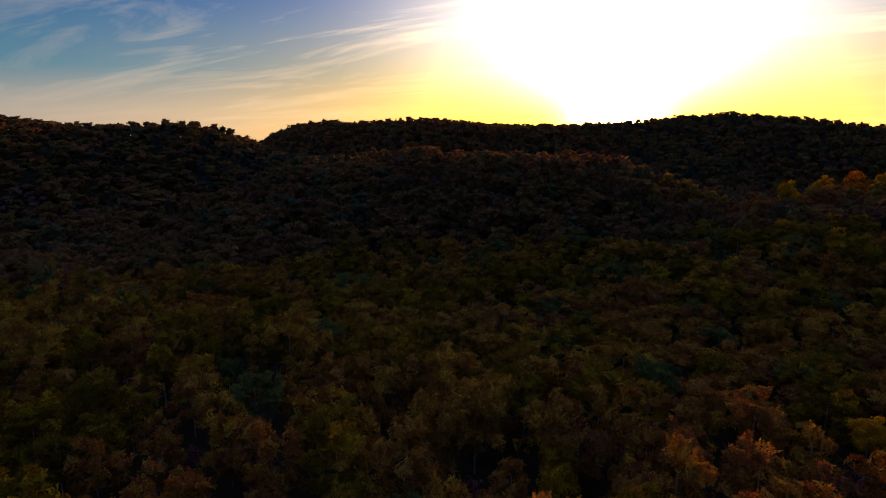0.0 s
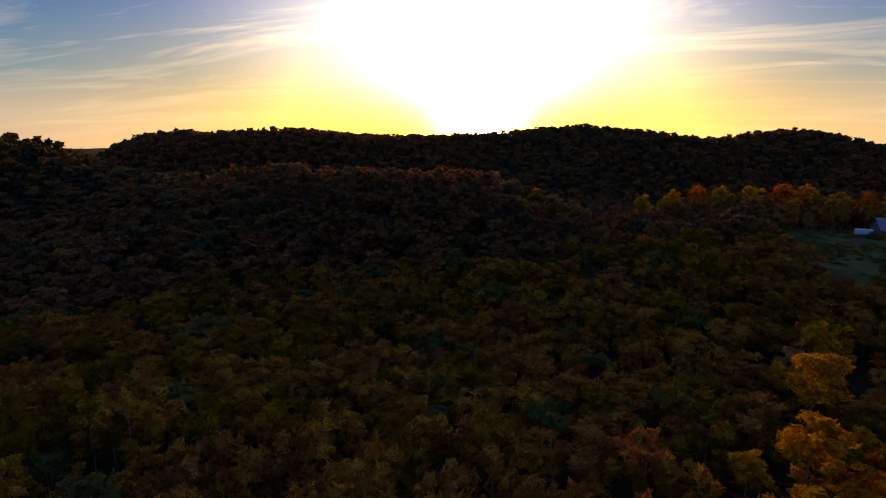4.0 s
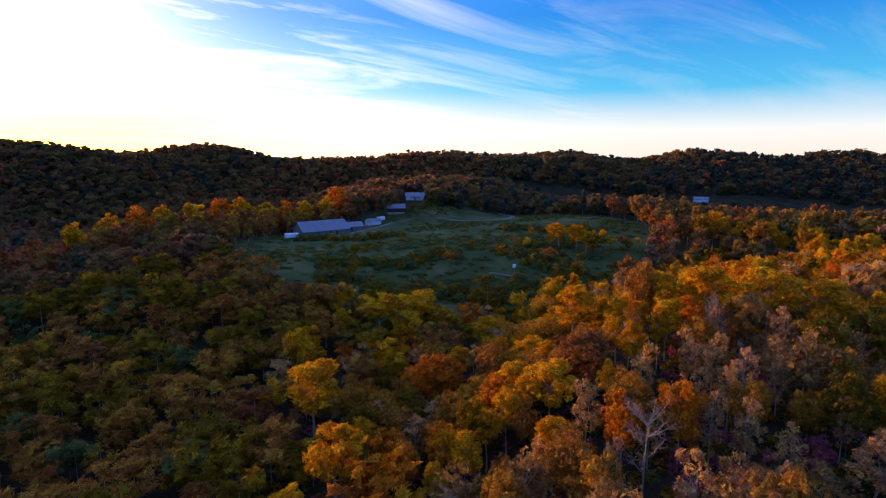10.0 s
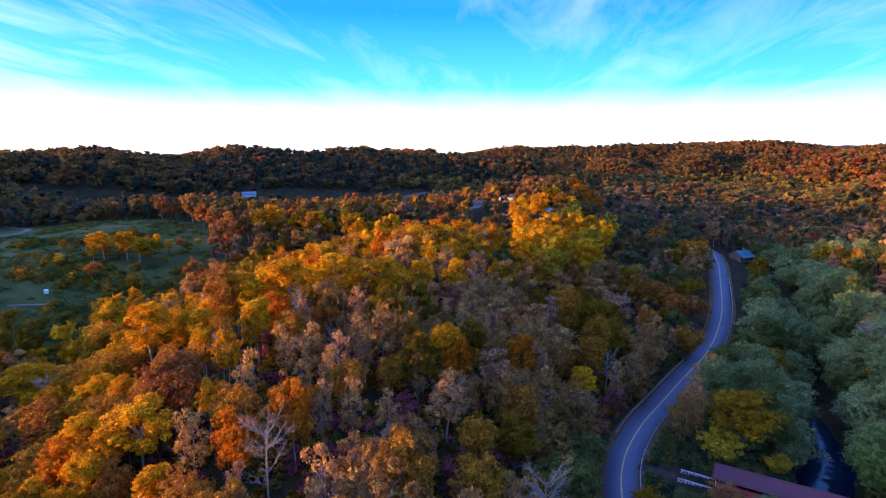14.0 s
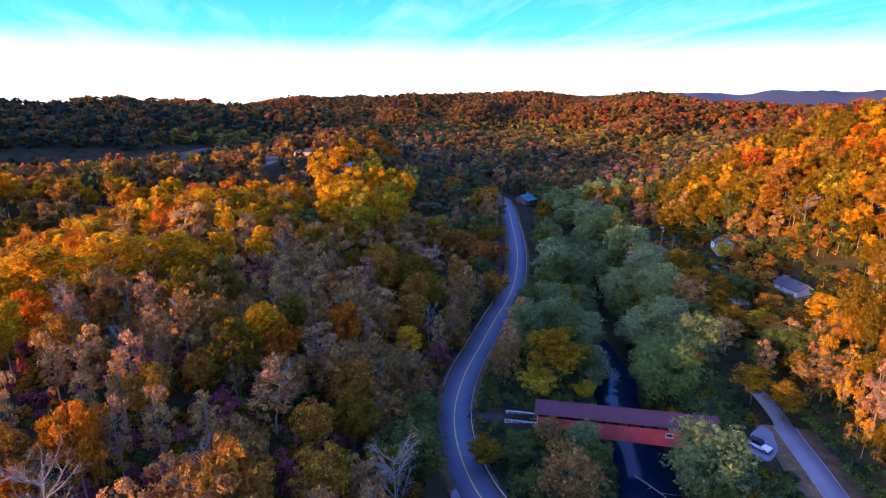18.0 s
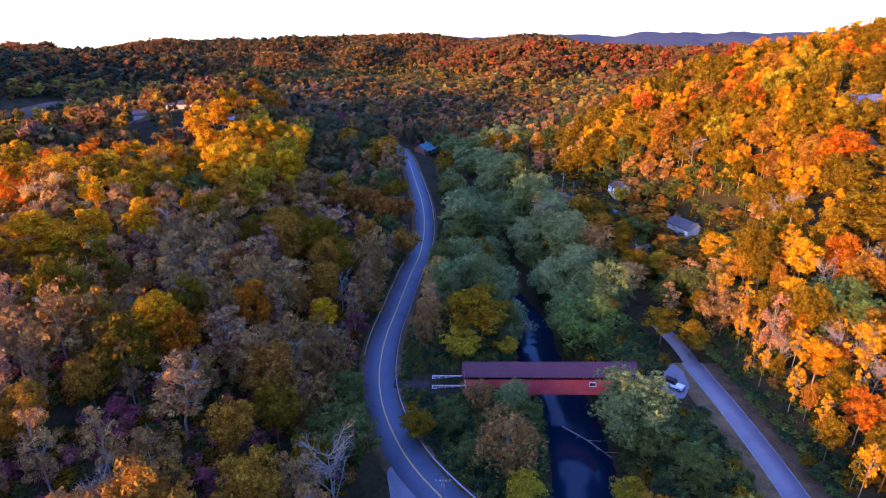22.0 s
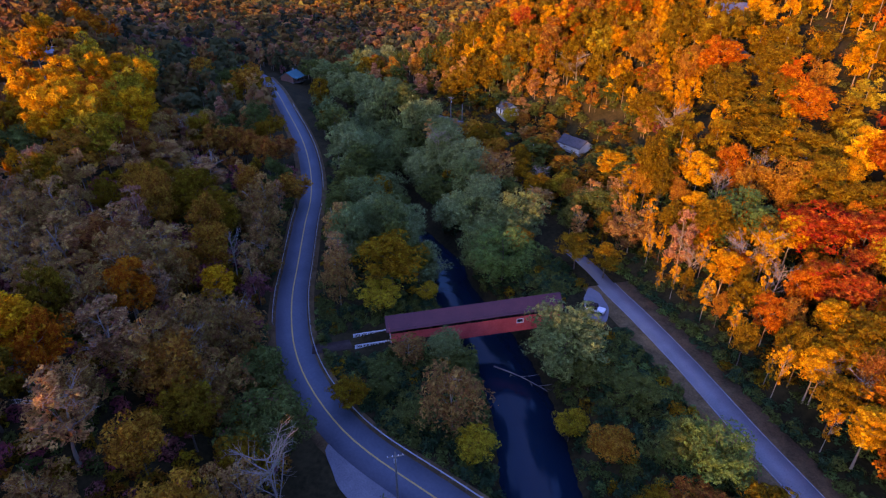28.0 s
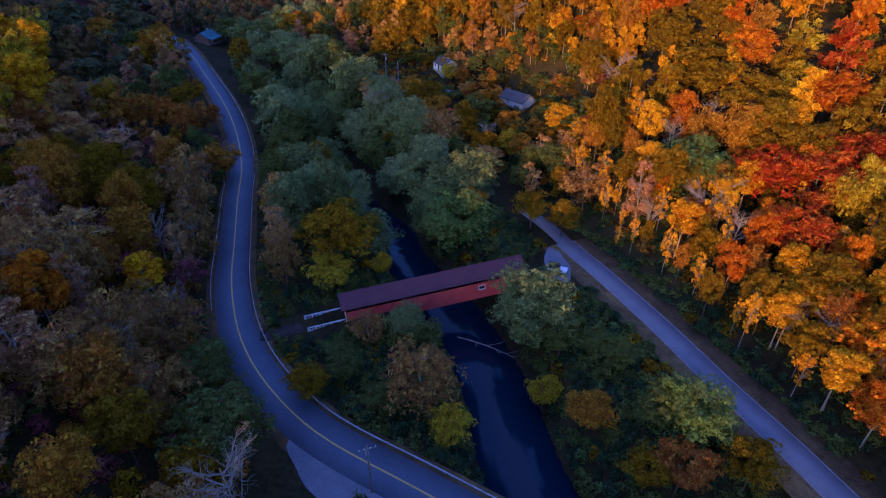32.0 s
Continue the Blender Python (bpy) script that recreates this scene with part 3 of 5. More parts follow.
        for y in (-half - 0.2, half + 0.06):
            bm = bmesh.new()
            box(bm, x - 0.03, y, -0.7, x + 0.15, y + 0.14, 3.0)
            part("corner_trim", bm, WHITE, root, "white corner board")
    bm = bmesh.new()
    for i in range(int(length / 0.45)):
        x = i * 0.45
        box(bm, x, -half + 0.1, -0.22 + 0.01 * (i % 3), x + 0.43, half - 0.1, -0.08 + 0.01 * (i % 3))
    box(bm, 0, -half, -0.75, length, -half + 0.35, -0.25)
    box(bm, 0, half - 0.35, -0.75, length, half, -0.25)
    box(bm, 0, -0.2, -0.75, length, 0.2, -0.25)
    part("deck", bm, PLANK, root, "dark planked deck on timber beams")
    for x0, x1, deep in ((-1.2, 0.6, 6.5), (length - 0.6, length + 1.5, 8.5)):
        bm = bmesh.new()
        rows = int(deep / 0.55)
        for r in range(rows):
            n = 5
            for i in range(n):
                w = (2 * half + 1.0) / n
                y = -half - 0.5 + i * w
                j = 0.03 * math.sin(r * 3.1 + i * 1.9)
                box(bm, x0 - j, y + 0.02, -0.8 - (r + 1) * 0.55 + 0.02, x1 + j, y + w - 0.02, -0.8 - r * 0.55)
        part("abutment", bm, CONCRETE, root, "block-built stone abutment")


build_bridge()


def build_approach():
    """Open deck span between the road bank and the covered bridge."""
    d = Vector((107.0, -40.2, 0.0)) - B0
    length = d.length
    root = new("approach_span")
    root.matrix_basis = Matrix.Translation(B0) @ Matrix.Rotation(math.atan2(d.y, d.x), 4, "Z")
    tagged(root, "short open bridge span with white lattice railings", "bridge span")
    bm = bmesh.new()
    for i in range(int(length / 0.4)):
        box(bm, 0.15 + i * 0.4, -1.75, -0.2, 0.15 + i * 0.4 + 0.38, 1.75, -0.06)
    part("deck", bm, PLANK, root, "dark grey planks")
    bm = bmesh.new()
    for y in (-1.6, 0, 1.6):
        box(bm, 0.1, y - 0.15, -0.75, length + 0.6, y + 0.15, -0.2)
    part("beam", bm, DARK, root)
    post = box_mesh("post", 0.14, 0.14, 1.25, WHITE, 0.01)
    n = 5
    for s in (-1, 1):
        for i in range(n + 1):
            shared("railing_post", post, root, Matrix.Translation((0.2 + i * (length - 0.3) / n, s * 1.82, -0.25)))
        for z in (0.12, 0.92):
            bm = bmesh.new()
            box(bm, 0.1, s * 1.82 - 0.05, z, length, s * 1.82 + 0.05, z + 0.13)
            part("rail", bm, WHITE, root, "white painted rail")
        bm = bmesh.new()
        cells = 12
        step = (length - 0.3) / cells
        for i in range(cells):
            for q in (-1, 1):
                mm = Matrix.Translation((0.2 + (i + 0.5) * step, s * 1.82, 0.58)) @ Matrix.Rotation(q * math.atan2(0.7, step), 4, "Y")
                box(bm, -0.44, -0.02, -0.03, 0.44, 0.02, 0.03, mm)
        part("lattice", bm, WHITE, root, "white crossed railing bars")


build_approach()

# ---------------------------------------------------------------- road edges
GRAVEL_PATCHES = (("gravel_apron", 75.0, -25.2, 12.0, 5.4, 0.11, 0.0), ("bridge_forecourt", 80.9, -83.9, 6.6, 2.5, -0.85, 2.98))


def build_aprons():
    for name, x, y, a, b, turn, z in GRAVEL_PATCHES:
        bm = bmesh.new()
        ring = []
        for i in range(40):
            t = 2 * math.pi * i / 40
            r = 1 + 0.07 * math.sin(3 * t + 1) + 0.04 * math.sin(7 * t)
            px, py = a * r * math.cos(t), b * r * math.sin(t)
            ring.append(bm.verts.new((x + px * math.cos(turn) - py * math.sin(turn), y + px * math.sin(turn) + py * math.cos(turn), z)))
        f = bm.faces.new(ring)
        g = bmesh.ops.extrude_face_region(bm, geom=[f])
        bmesh.ops.translate(bm, vec=(0, 0, -0.3), verts=[v for v in g["geom"] if isinstance(v, bmesh.types.BMVert)])
        bmesh.ops.recalc_face_normals(bm, faces=bm.faces[:])
        tagged(part(name, bm, GRAVEL if "apron" in name else LANE_TAR), "pale gravel pull-off beside the road" if "apron" in name else "tarred forecourt at the end of the bridge", "gravel", kind="structure")


build_aprons()


def offset_line(line, off, x0, x1):
    p = np.asarray(line)
    t = np.gradient(p[:, :2], axis=0)
    t /= np.linalg.norm(t, axis=1)[:, None]
    q = np.c_[p[:, :2] + np.stack([-t[:, 1], t[:, 0]], 1) * off, p[:, 2]]
    return q[(q[:, 0] > x0) & (q[:, 0] < x1)]


def guard_rail(line, label):
    """Steel beam on posts."""
    root = new("guard_rail")
    tagged(root, label, "guard rail", "guard rails along the road")
    dense = along(line, 1.0)
    bm = bmesh.new()
    prof = ((0.0, 0.48), (0.05, 0.53), (0.0, 0.62), (0.05, 0.71), (0.0, 0.78), (-0.03, 0.78), (-0.03, 0.48))
    t = np.gradient(dense[:, :2], axis=0)
    t /= np.linalg.norm(t, axis=1)[:, None]
    prev = None
    for (x, y, z), (tx, ty) in zip(dense, t):
        ring = [bm.verts.new((x - ty * o, y + tx * o, z + h)) for o, h in prof]
        if prev:
            for i in range(len(prof)):
                bm.faces.new((prev[i], ring[i], ring[(i + 1) % len(prof)], prev[(i + 1) % len(prof)]))
        prev = ring
    part("beam", bm, GALV, root, "galvanised corrugated steel beam")
    post = box_mesh("post", 0.16, 0.20, 1.15, POST, 0.015)
    for i in range(0, len(dense), 2):
        x, y, z = dense[i]
        shared("post", post, root, Matrix.Translation((x - t[i][1] * -0.14, y + t[i][0] * -0.14, z - 0.35)) @ Matrix.Rotation(math.atan2(t[i][1], t[i][0]), 4, "Z"))


guard_rail(offset_line(ROAD_LINE, -3.75, 40, 172), "pale steel guard rail along the creek side")
guard_rail(offset_line(ROAD_LINE, -3.75, 180, 270), "pale steel guard rail along the upper road")
guard_rail(offset_line(ROAD_LINE, 3.9, 121, 172), "pale steel guard rail on the wooded side")


def utility_pole(x, y, tall, turn, arms, label, z=None):
    root = new("utility_pole")
    root.matrix_basis = pose(x, y, land(x, y)[0] if z is None else z, 0, 0, turn)
    tagged(root, label, "utility pole", "utility poles")
    bm = bmesh.new()
    bmesh.ops.create_cone(bm, segments=10, radius1=0.19, radius2=0.12, depth=tall + 0.6, cap_ends=True, matrix=Matrix.Translation((0, 0, (tall - 0.6) / 2)))
    part("pole", bm, POST, root)
    for k in range(arms):
        bm = bmesh.new()
        box(bm, -1.2, 0.1, tall - 0.7 - k * 0.9, 1.2, 0.22, tall - 0.55 - k * 0.9)
        arm = part("cross_arm", bm, POST, root)
        for ix in (-1.05, -0.4, 0.4, 1.05):
            bm = bmesh.new()
            bmesh.ops.create_cone(bm, segments=8, radius1=0.06, radius2=0.04, depth=0.2, cap_ends=True, matrix=Matrix.Translation((ix, 0.16, tall - 0.45 - k * 0.9)))
            part("insulator", bm, WHITE, arm)
    if arms:
        bm = bmesh.new()
        bmesh.ops.create_cone(bm, segments=12, radius1=0.22, radius2=0.22, depth=0.75, cap_ends=True, matrix=Matrix.Translation((0, -0.38, tall - 2.1)))
        bmesh.ops.bevel(bm, geom=[e for e in bm.edges if abs(e.verts[0].co.z - e.verts[1].co.z) < 0.01], offset=0.05, segments=2, affect="EDGES")
        part("transformer", bm, GALV, root, "grey transformer can")


utility_pole(72.6, -25.4, 9.6, 62, 1, "wooden utility pole beside the gravel pull-off")
utility_pole(139.3, -128.4, 9.0, 30, 1, "pale wooden utility pole in the valley brush")
utility_pole(189.6, -139.3, 9.5, 15, 1, "wooden utility pole beside a farm track")
utility_pole(185.5, -141.5, 7.0, 15, 0, "plain wooden pole beside a farm track")
utility_pole(259.7, 297.2, 8.0, 80, 1, "lone utility pole in the pasture")


def jeep(x, y, z, turn):
    """Small white off-road car."""
    root = new("parked_car")
    root.matrix_basis = pose(x, y, z, 0, 0, turn)
    tagged(root, "white off-road car with dark windows parked by the bridge", "car")
    bm = bmesh.new()
    prism(bm, [(-0.85, 0.45), (-0.88, 0.95), (-0.80, 1.05), (0.80, 1.05), (0.88, 0.95), (0.85, 0.45)], -2.0, 2.0)
    bmesh.ops.bevel(bm, geom=bm.edges[:], offset=0.06, segments=2, affect="EDGES")
    part("body", bm, WHITE, root, "white painted body")
    bm = bmesh.new()
    vs = box(bm, -1.9, -0.78, 1.05, 0.55, 0.78, 1.75)
    for v in vs:
        if v.co.z > 1.5:
            v.co.y *= 0.88
            v.co.x = v.co.x * 0.94 - (0.18 if v.co.x > 0 else 0)
    bmesh.ops.bevel(bm, geom=bm.edges[:], offset=0.05, segments=2, affect="EDGES")
    cabin = part("cabin", bm, PANE, root, "dark glazed cabin")
    bm = bmesh.new()
    box(bm, -1.86, -0.70, 1.72, 0.30, 0.70, 1.80)
    part("roof", bm, DARK, cabin, "dark roof panel")
    for wx in (-1.25, 1.3):
        for wy in (-0.82, 0.82):
            bm = bmesh.new()
            bmesh.ops.create_cone(bm, segments=18, radius1=0.37, radius2=0.37, depth=0.24, cap_ends=True, matrix=Matrix.Translation((wx, wy, 0.37)) @ Matrix.Rotation(math.pi / 2, 4, "X"))
            wheel = part("wheel", bm, TYRE, root, "black tyre")
            bm = bmesh.new()
            bmesh.ops.create_cone(bm, segments=12, radius1=0.2, radius2=0.17, depth=0.26, cap_ends=True, matrix=Matrix.Translation((wx, wy * 1.02, 0.37)) @ Matrix.Rotation(math.pi / 2, 4, "X"))
            part("rim", bm, GALV, wheel)
    for lx, mat, nm in ((2.0, GALV, "headlight"), (-2.02, RED, "tail_light")):
        for ly in (-0.62, 0.62):
            bm = bmesh.new()
            box(bm, lx - 0.03, ly - 0.12, 0.72, lx + 0.04, ly + 0.12, 0.92)
            part(nm, bm, mat, root)
    for lx in (2.05, -2.05):
        bm = bmesh.new()
        box(bm, lx - 0.08, -0.86, 0.42, lx + 0.08, 0.86, 0.58)
        part("bumper", bm, DARK, root)


jeep(79.7, -82.0, 3.0, 200)


# ---------------------------------------------------------------- houses
def house(name, label, x, y, turn, long_, deep, eave, rise, wall_mat, roof_mat, windows, doors=((0.0, -1),), porch=0.0, chimney=False, over=0.5, z=None):
    """A gabled house: walls, two roof slopes, windows and doors; windows are (place along the wall, side)."""
    root = new(name)
    g = land(x, y)[0] if z is None else z
    root.matrix_basis = pose(x, y, g, 0, 0, turn)
    tagged(root, label, name.replace("_", " "))
    bm = bmesh.new()
    box(bm, -long_ / 2 - 0.12, -deep / 2 - 0.12, -1.6, long_ / 2 + 0.12, deep / 2 + 0.12, 0.25)
    part("foundation", bm, CONCRETE, root)
    bm = bmesh.new()
    prism(bm, [(-deep / 2, 0.25), (-deep / 2, eave), (0, eave + rise), (deep / 2, eave), (deep / 2, 0.25)], -long_ / 2, long_ / 2)
    part("wall", bm, wall_mat, root)
    for s in (-1, 1):
        y0, y1 = sorted((s * (deep / 2 - 0.02), s * (deep / 2 + 0.03)))
        board = box_mesh("board", long_, 0.05, 0.14, wall_mat)
        h = 0.4
        while h < eave - 0.2:
            shared("siding_board", board, root, Matrix.Translation((0, (y0 + y1) / 2, h)))
            h += 0.24
    slope = rise / (deep / 2)
    for s in (-1, 1):
        bm = bmesh.new()
        e = deep / 2 + over
        prism(bm, [(0, eave + rise + 0.16), (s * e, eave + 0.16 - over * slope), (s * e, eave + 0.02 - over * slope), (0, eave + rise + 0.02)], -long_ / 2 - over, long_ / 2 + over)
        roof = part("roof", bm, roof_mat, root)
        bm = bmesh.new()
        prism(bm, [(s * 0.05, eave + rise + 0.19), (s * e, eave + 0.19 - over * slope), (s * e, eave + 0.16 - over * slope), (s * 0.05, eave + rise + 0.16)], -0.03, 0.03)
        first = -long_ / 2 - over + 0.05
        seam = part("roof_seam", bm, roof_mat, roof)
        seam.location.x = first
        n = int(long_ / 0.7)
        for i in range(1, n + 1):
            shared("roof_seam", seam.data, roof, Matrix.Translation((first + i * (long_ + 2 * over - 0.1) / n, 0, 0)))
    for along_, s in windows:
        bm = bmesh.new()
        y0, y1 = sorted((s * (deep / 2 + 0.02), s * (deep / 2 + 0.10)))
        for x0, x1, z0, z1 in ((-0.6, -0.48, 1.0, 2.2), (0.48, 0.6, 1.0, 2.2), (-0.48, 0.48, 1.0, 1.1), (-0.48, 0.48, 2.1, 2.2), (-0.03, 0.03, 1.1, 2.1)):
            box(bm, along_ + x0, y0, z0, along_ + x1, y1, z1)
        w = part("window", bm, WHITE, root, "white window frame")
        bm = bmesh.new()
        y0, y1 = sorted((s * (deep / 2 + 0.035), s * (deep / 2 + 0.06)))
        box(bm, along_ - 0.48, y0, 1.1, along_ + 0.48, y1, 2.1)
        part("pane", bm, PANE, w)
    for along_, s in doors:
        bm = bmesh.new()
        y0, y1 = sorted((s * (deep / 2 + 0.02), s * (deep / 2 + 0.09)))
        box(bm, along_ - 0.48, y0, 0.25, along_ + 0.48, y1, 2.3)
        part("door", bm, DARK, root, "dark door")
    if porch:
        bm = bmesh.new()
        box(bm, -long_ / 2, -deep / 2 - porch, 0.05, long_ / 2, -deep / 2 - 0.13, 0.25)
        part("porch_floor", bm, PLANK, root)
        bm = bmesh.new()
        prism(bm, [(-deep / 2 + 0.05, eave + 0.1), (-deep / 2 - porch - 0.3, eave - 0.45), (-deep / 2 - porch - 0.3, eave - 0.55), (-deep / 2 + 0.05, eave)], -long_ / 2 - 0.3, long_ / 2 + 0.3)
        part("porch_roof", bm, roof_mat, root)
        me = box_mesh("post", 0.16, 0.16, eave - 0.7, wall_mat, 0.01)
        for i in range(5):
            shared("porch_post", me, root, Matrix.Translation((-long_ / 2 + 0.2 + i * (long_ - 0.4) / 4, -deep / 2 - porch + 0.12, 0.25)))
    if chimney:
        bm = bmesh.new()
        box(bm, long_ * 0.2 - 0.35, -0.35, eave, long_ * 0.2 + 0.35, 0.35, eave + rise + 0.9)
        box(bm, long_ * 0.2 - 0.42, -0.42, eave + rise + 0.9, long_ * 0.2 + 0.42, 0.42, eave + rise + 1.02)
        part("chimney", bm, CONCRETE, root)
    return root


W4 = ((-3.2, -1), (-1.4, -1), (1.6, -1), (3.2, -1))
house("log_cabin", "brown log cabin with a teal metal roof by the road bend", 318, -137, -58, 10, 7.5, 3.0, 2.3, BROWN_WALL, ROOF_TEAL, W4, porch=2.4, chimney=True)
house("cottage", "pale cottage with a grey roof at the hill foot", 142.0, -156.0, -8, 10.5, 6.4, 2.2, 2.0, SIDING, SHINGLE, W4)
house("cottage", "white cottage half hidden by trees on the slope", 175.5, -156.5, 160, 8, 6, 2.8, 1.8, SIDING, SHINGLE, ((-2.4, -1), (2.4, -1)))
house("hill_house", "sunlit pale house with a metal roof on the hill", 116.2, -196.5, 35, 11, 7, 3.0, 2.2, SIDING, ROOF_GREY, W4)
house("white_house", "white house among trees on the knoll", 403.8, 14.1, 95, 11, 7, 3.2, 2.4, SIDING, SHINGLE, W4, chimney=True)
house("white_house", "low white house with a rust roof on the knoll", 389, -9.5, 80, 15, 7, 2.8, 1.8, SIDING, SHINGLE, W4)
house("white_house", "grey-roofed house at the edge of the knoll woods", 345, -30, 60, 14, 8, 2.8, 2.0, BROWN_WALL, ROOF_GREY, W4)
house("farmhouse", "white farmhouse at the top of the pasture", 244, 326, -37, 13.5, 7.5, 3.0, 2.2, SIDING, ROOF_GREY, W4, chimney=True)
house("white_house", "white house with blue-grey roof beyond the pasture", 531, 247, 120, 13, 7, 2.9, 2.0, SIDING, ROOF_GREY, W4)
house("barn", "long low barn with a grey metal roof by the pasture", 140, 276, 176, 27, 16, 3.4, 4.4, POST, ROOF_GREY, (), doors=((-6, 1), (-2, 1), (5, 1)), over=0.9)
house("machine_shed", "grey metal-roofed machine shed beside the barn", 161, 281, 168, 14, 10, 3.2, 2.0, POST, ROOF_GREY, (), doors=((0, 1),), over=0.7)
house("farm_shed", "small farm shed with a pale roof", 188, 297, 170, 9, 6, 2.6, 1.5, SIDING, ROOF_GREY, (), over=0.4)
house("outbuilding", "dark outbuilding below the farmhouse", 213, 307, 150, 12, 7, 3.2, 2.4, DARK, ROOF_GREY, (), over=0.5)


def trailer(x, y, turn, label, long_=7.0, size=1.0):
    root = new("camping_trailer")
    root.matrix_basis = pose(x, y, land(x, y)[0], 0, 0, turn) @ Matrix.Scale(size, 4)
    tagged(root, label, "trailer")
    bm = bmesh.new()
    prism(bm, [(-1.2, 0.6), (-1.25, 2.6), (-1.0, 3.0), (1.0, 3.0), (1.25, 2.6), (1.2, 0.6)], -long_ / 2, long_ / 2)
    bmesh.ops.bevel(bm, geom=bm.edges[:], offset=0.18, segments=2, affect="EDGES")
    part("body", bm, WHITE, root, "white panelled body")
    for i in (-0.25, 0.25):
        bm = bmesh.new()
        box(bm, i * long_ - 0.6, 1.2, 1.5, i * long_ + 0.6, 1.28, 2.2)
        part("window", bm, PANE, root)
    for wx in (-0.5, 0.5):
        for wy in (-1.1, 1.1):
            bm = bmesh.new()
            bmesh.ops.create_cone(bm, segments=14, radius1=0.36, radius2=0.36, depth=0.25, cap_ends=True, matrix=Matrix.Translation((wx, wy, 0.36)) @ Matrix.Rotation(math.pi / 2, 4, "X"))
            part("wheel", bm, TYRE, root)
    bm = bmesh.new()
    box(bm, long_ / 2, -0.08, 0.5, long_ / 2 + 1.3, 0.08, 0.62)
    part("tow_bar", bm, DARK, root)


trailer(118, 267.5, -10, "white camping trailer parked below the barn")
trailer(196, 300, 15, "white van body parked in the farm yard", 6.0)
trailer(178.5, 162.1, 40, "small white stock trailer standing in the pasture", 3.0, 0.6)


# ---------------------------------------------------------------- creek log, farm tracks
def build_log():
    a, b = np.array([87.5, -60.5, -4.6]), np.array([76.0, -63.5, -5.1])
    verts, faces = [], []
    pts = [a + (b - a) * t + np.array([0, 0, 0.5 * math.sin(t * 3)]) for t in np.linspace(0, 1, 7)]
    for i in range(6):
        tube_(verts, faces, pts[i], pts[i + 1], 0.15 - 0.02 * i, 0.15 - 0.02 * (i + 1))
    for i, (dx, dy, dz) in ((2, (-1.5, 2.2, 1.0)), (3, (-2.2, -1.6, 0.8)), (4, (-2.0, 1.5, 0.9)), (5, (-2.4, 0.6, 0.7)), (5, (-1.6, -1.4, 0.5))):
        tip = pts[i] + np.array([dx, dy, dz])
        tube_(verts, faces, pts[i], tip, 0.06, 0.02)
        tube_(verts, faces, (pts[i] + tip) / 2, tip + np.array([-0.6, -0.7, 0.3]), 0.03, 0.01)
    ob = new("fallen_tree", mesh_of("fallen_tree", verts, faces, [BARK_PALE], True))
    tagged(ob, "bare pale fallen tree lying over the creek", "fallen tree")


def tube_(verts, faces, a, b, ra, rb, sides=7):
    d = (b - a) / np.linalg.norm(b - a)
    u = np.cross(d, (0.1, 0.2, 0.97))
    u /= np.linalg.norm(u)
    w = np.cross(d, u)
    base = len(verts)
    for c, r in ((a, ra), (b, rb)):
        for k in range(sides):
            t = 2 * math.pi * k / sides
            verts.append(c + r * (math.cos(t) * u + math.sin(t) * w))
    for k in range(sides):
        k2 = (k + 1) % sides
        faces.append((base + k, base + k2, base + sides + k2, base + sides + k))


build_log()


def track(name, pts, half, mat, label, lift=0.08):
    line = along([(x, y) for x, y in pts], 2.5)
    z = land(line[:, 0], line[:, 1])
    k = np.ones(5) / 5
    z = np.convolve(np.pad(z, 2, mode="edge"), k, "valid")
    tagged(ribbon(name, np.c_[line, z], half, lift, mat, thick=0.25), label, "track", kind="structure")


track("farm_track", ((150, 262), (185, 285), (205, 290), (229, 281), (238, 262), (262, 250), (284, 264), (290, 285)), 1.8, EARTH, "bare earth farm track across the pasture", 0.15)
track("farm_track", ((165, 165), (176, 150), (182, 135), (190, 122)), 1.5, EARTH, "worn track down the pasture hollow", 0.1)
track("valley_track", ((163, -147), (170.7, -144.5), (181, -141.5), (193.5, -140.4), (206, -138)), 1.3, GRAVEL, "pale track to a cottage in the valley", 0.1)
track("far_field", ((400, 205), (470, 165), (560, 125), (640, 85)), 36, STUBBLE, "bare brown field below the pine ridge", 0.3)
track("hill_drive", ((80, -168), (94, -176), (105, -182.5), (112, -190)), 2.2, GRAVEL, "gravel drive up to the hill house", 0.12)
track("bridge_drive", ((107.2, -39.8), (109, -36.2), (111, -33)), 1.5, DARK, "dark drive from the road to the bridge", 0.1)

# ---------------------------------------------------------------- trees
rng = np.random.default_rng(7)


def leaf_tris(centres, normals, size, rg, loose=0.38):
    """Leaf clusters with three corners that face roughly along the normals; their material cuts the leaves finer."""
    n = len(centres)
    nrm = normals + rg.normal(0, loose, (n, 3))
    nrm /= np.linalg.norm(nrm, axis=1)[:, None]
    a = np.cross(nrm, rg.normal(0, 1, (n, 3)))
    a /= np.linalg.norm(a, axis=1)[:, None]
    b = np.cross(nrm, a)
    s = size * rg.uniform(0.6, 1.35, (n, 1))
    v = [centres + a * s * (ca + rg.uniform(-0.2, 0.2, (n, 1))) + b * s * (cb + rg.uniform(-0.2, 0.2, (n, 1))) for ca, cb in ((-0.8, -0.5), (0.85, -0.45), (0.0, 0.95))]
    return np.stack(v, 1).reshape(-1, 3)


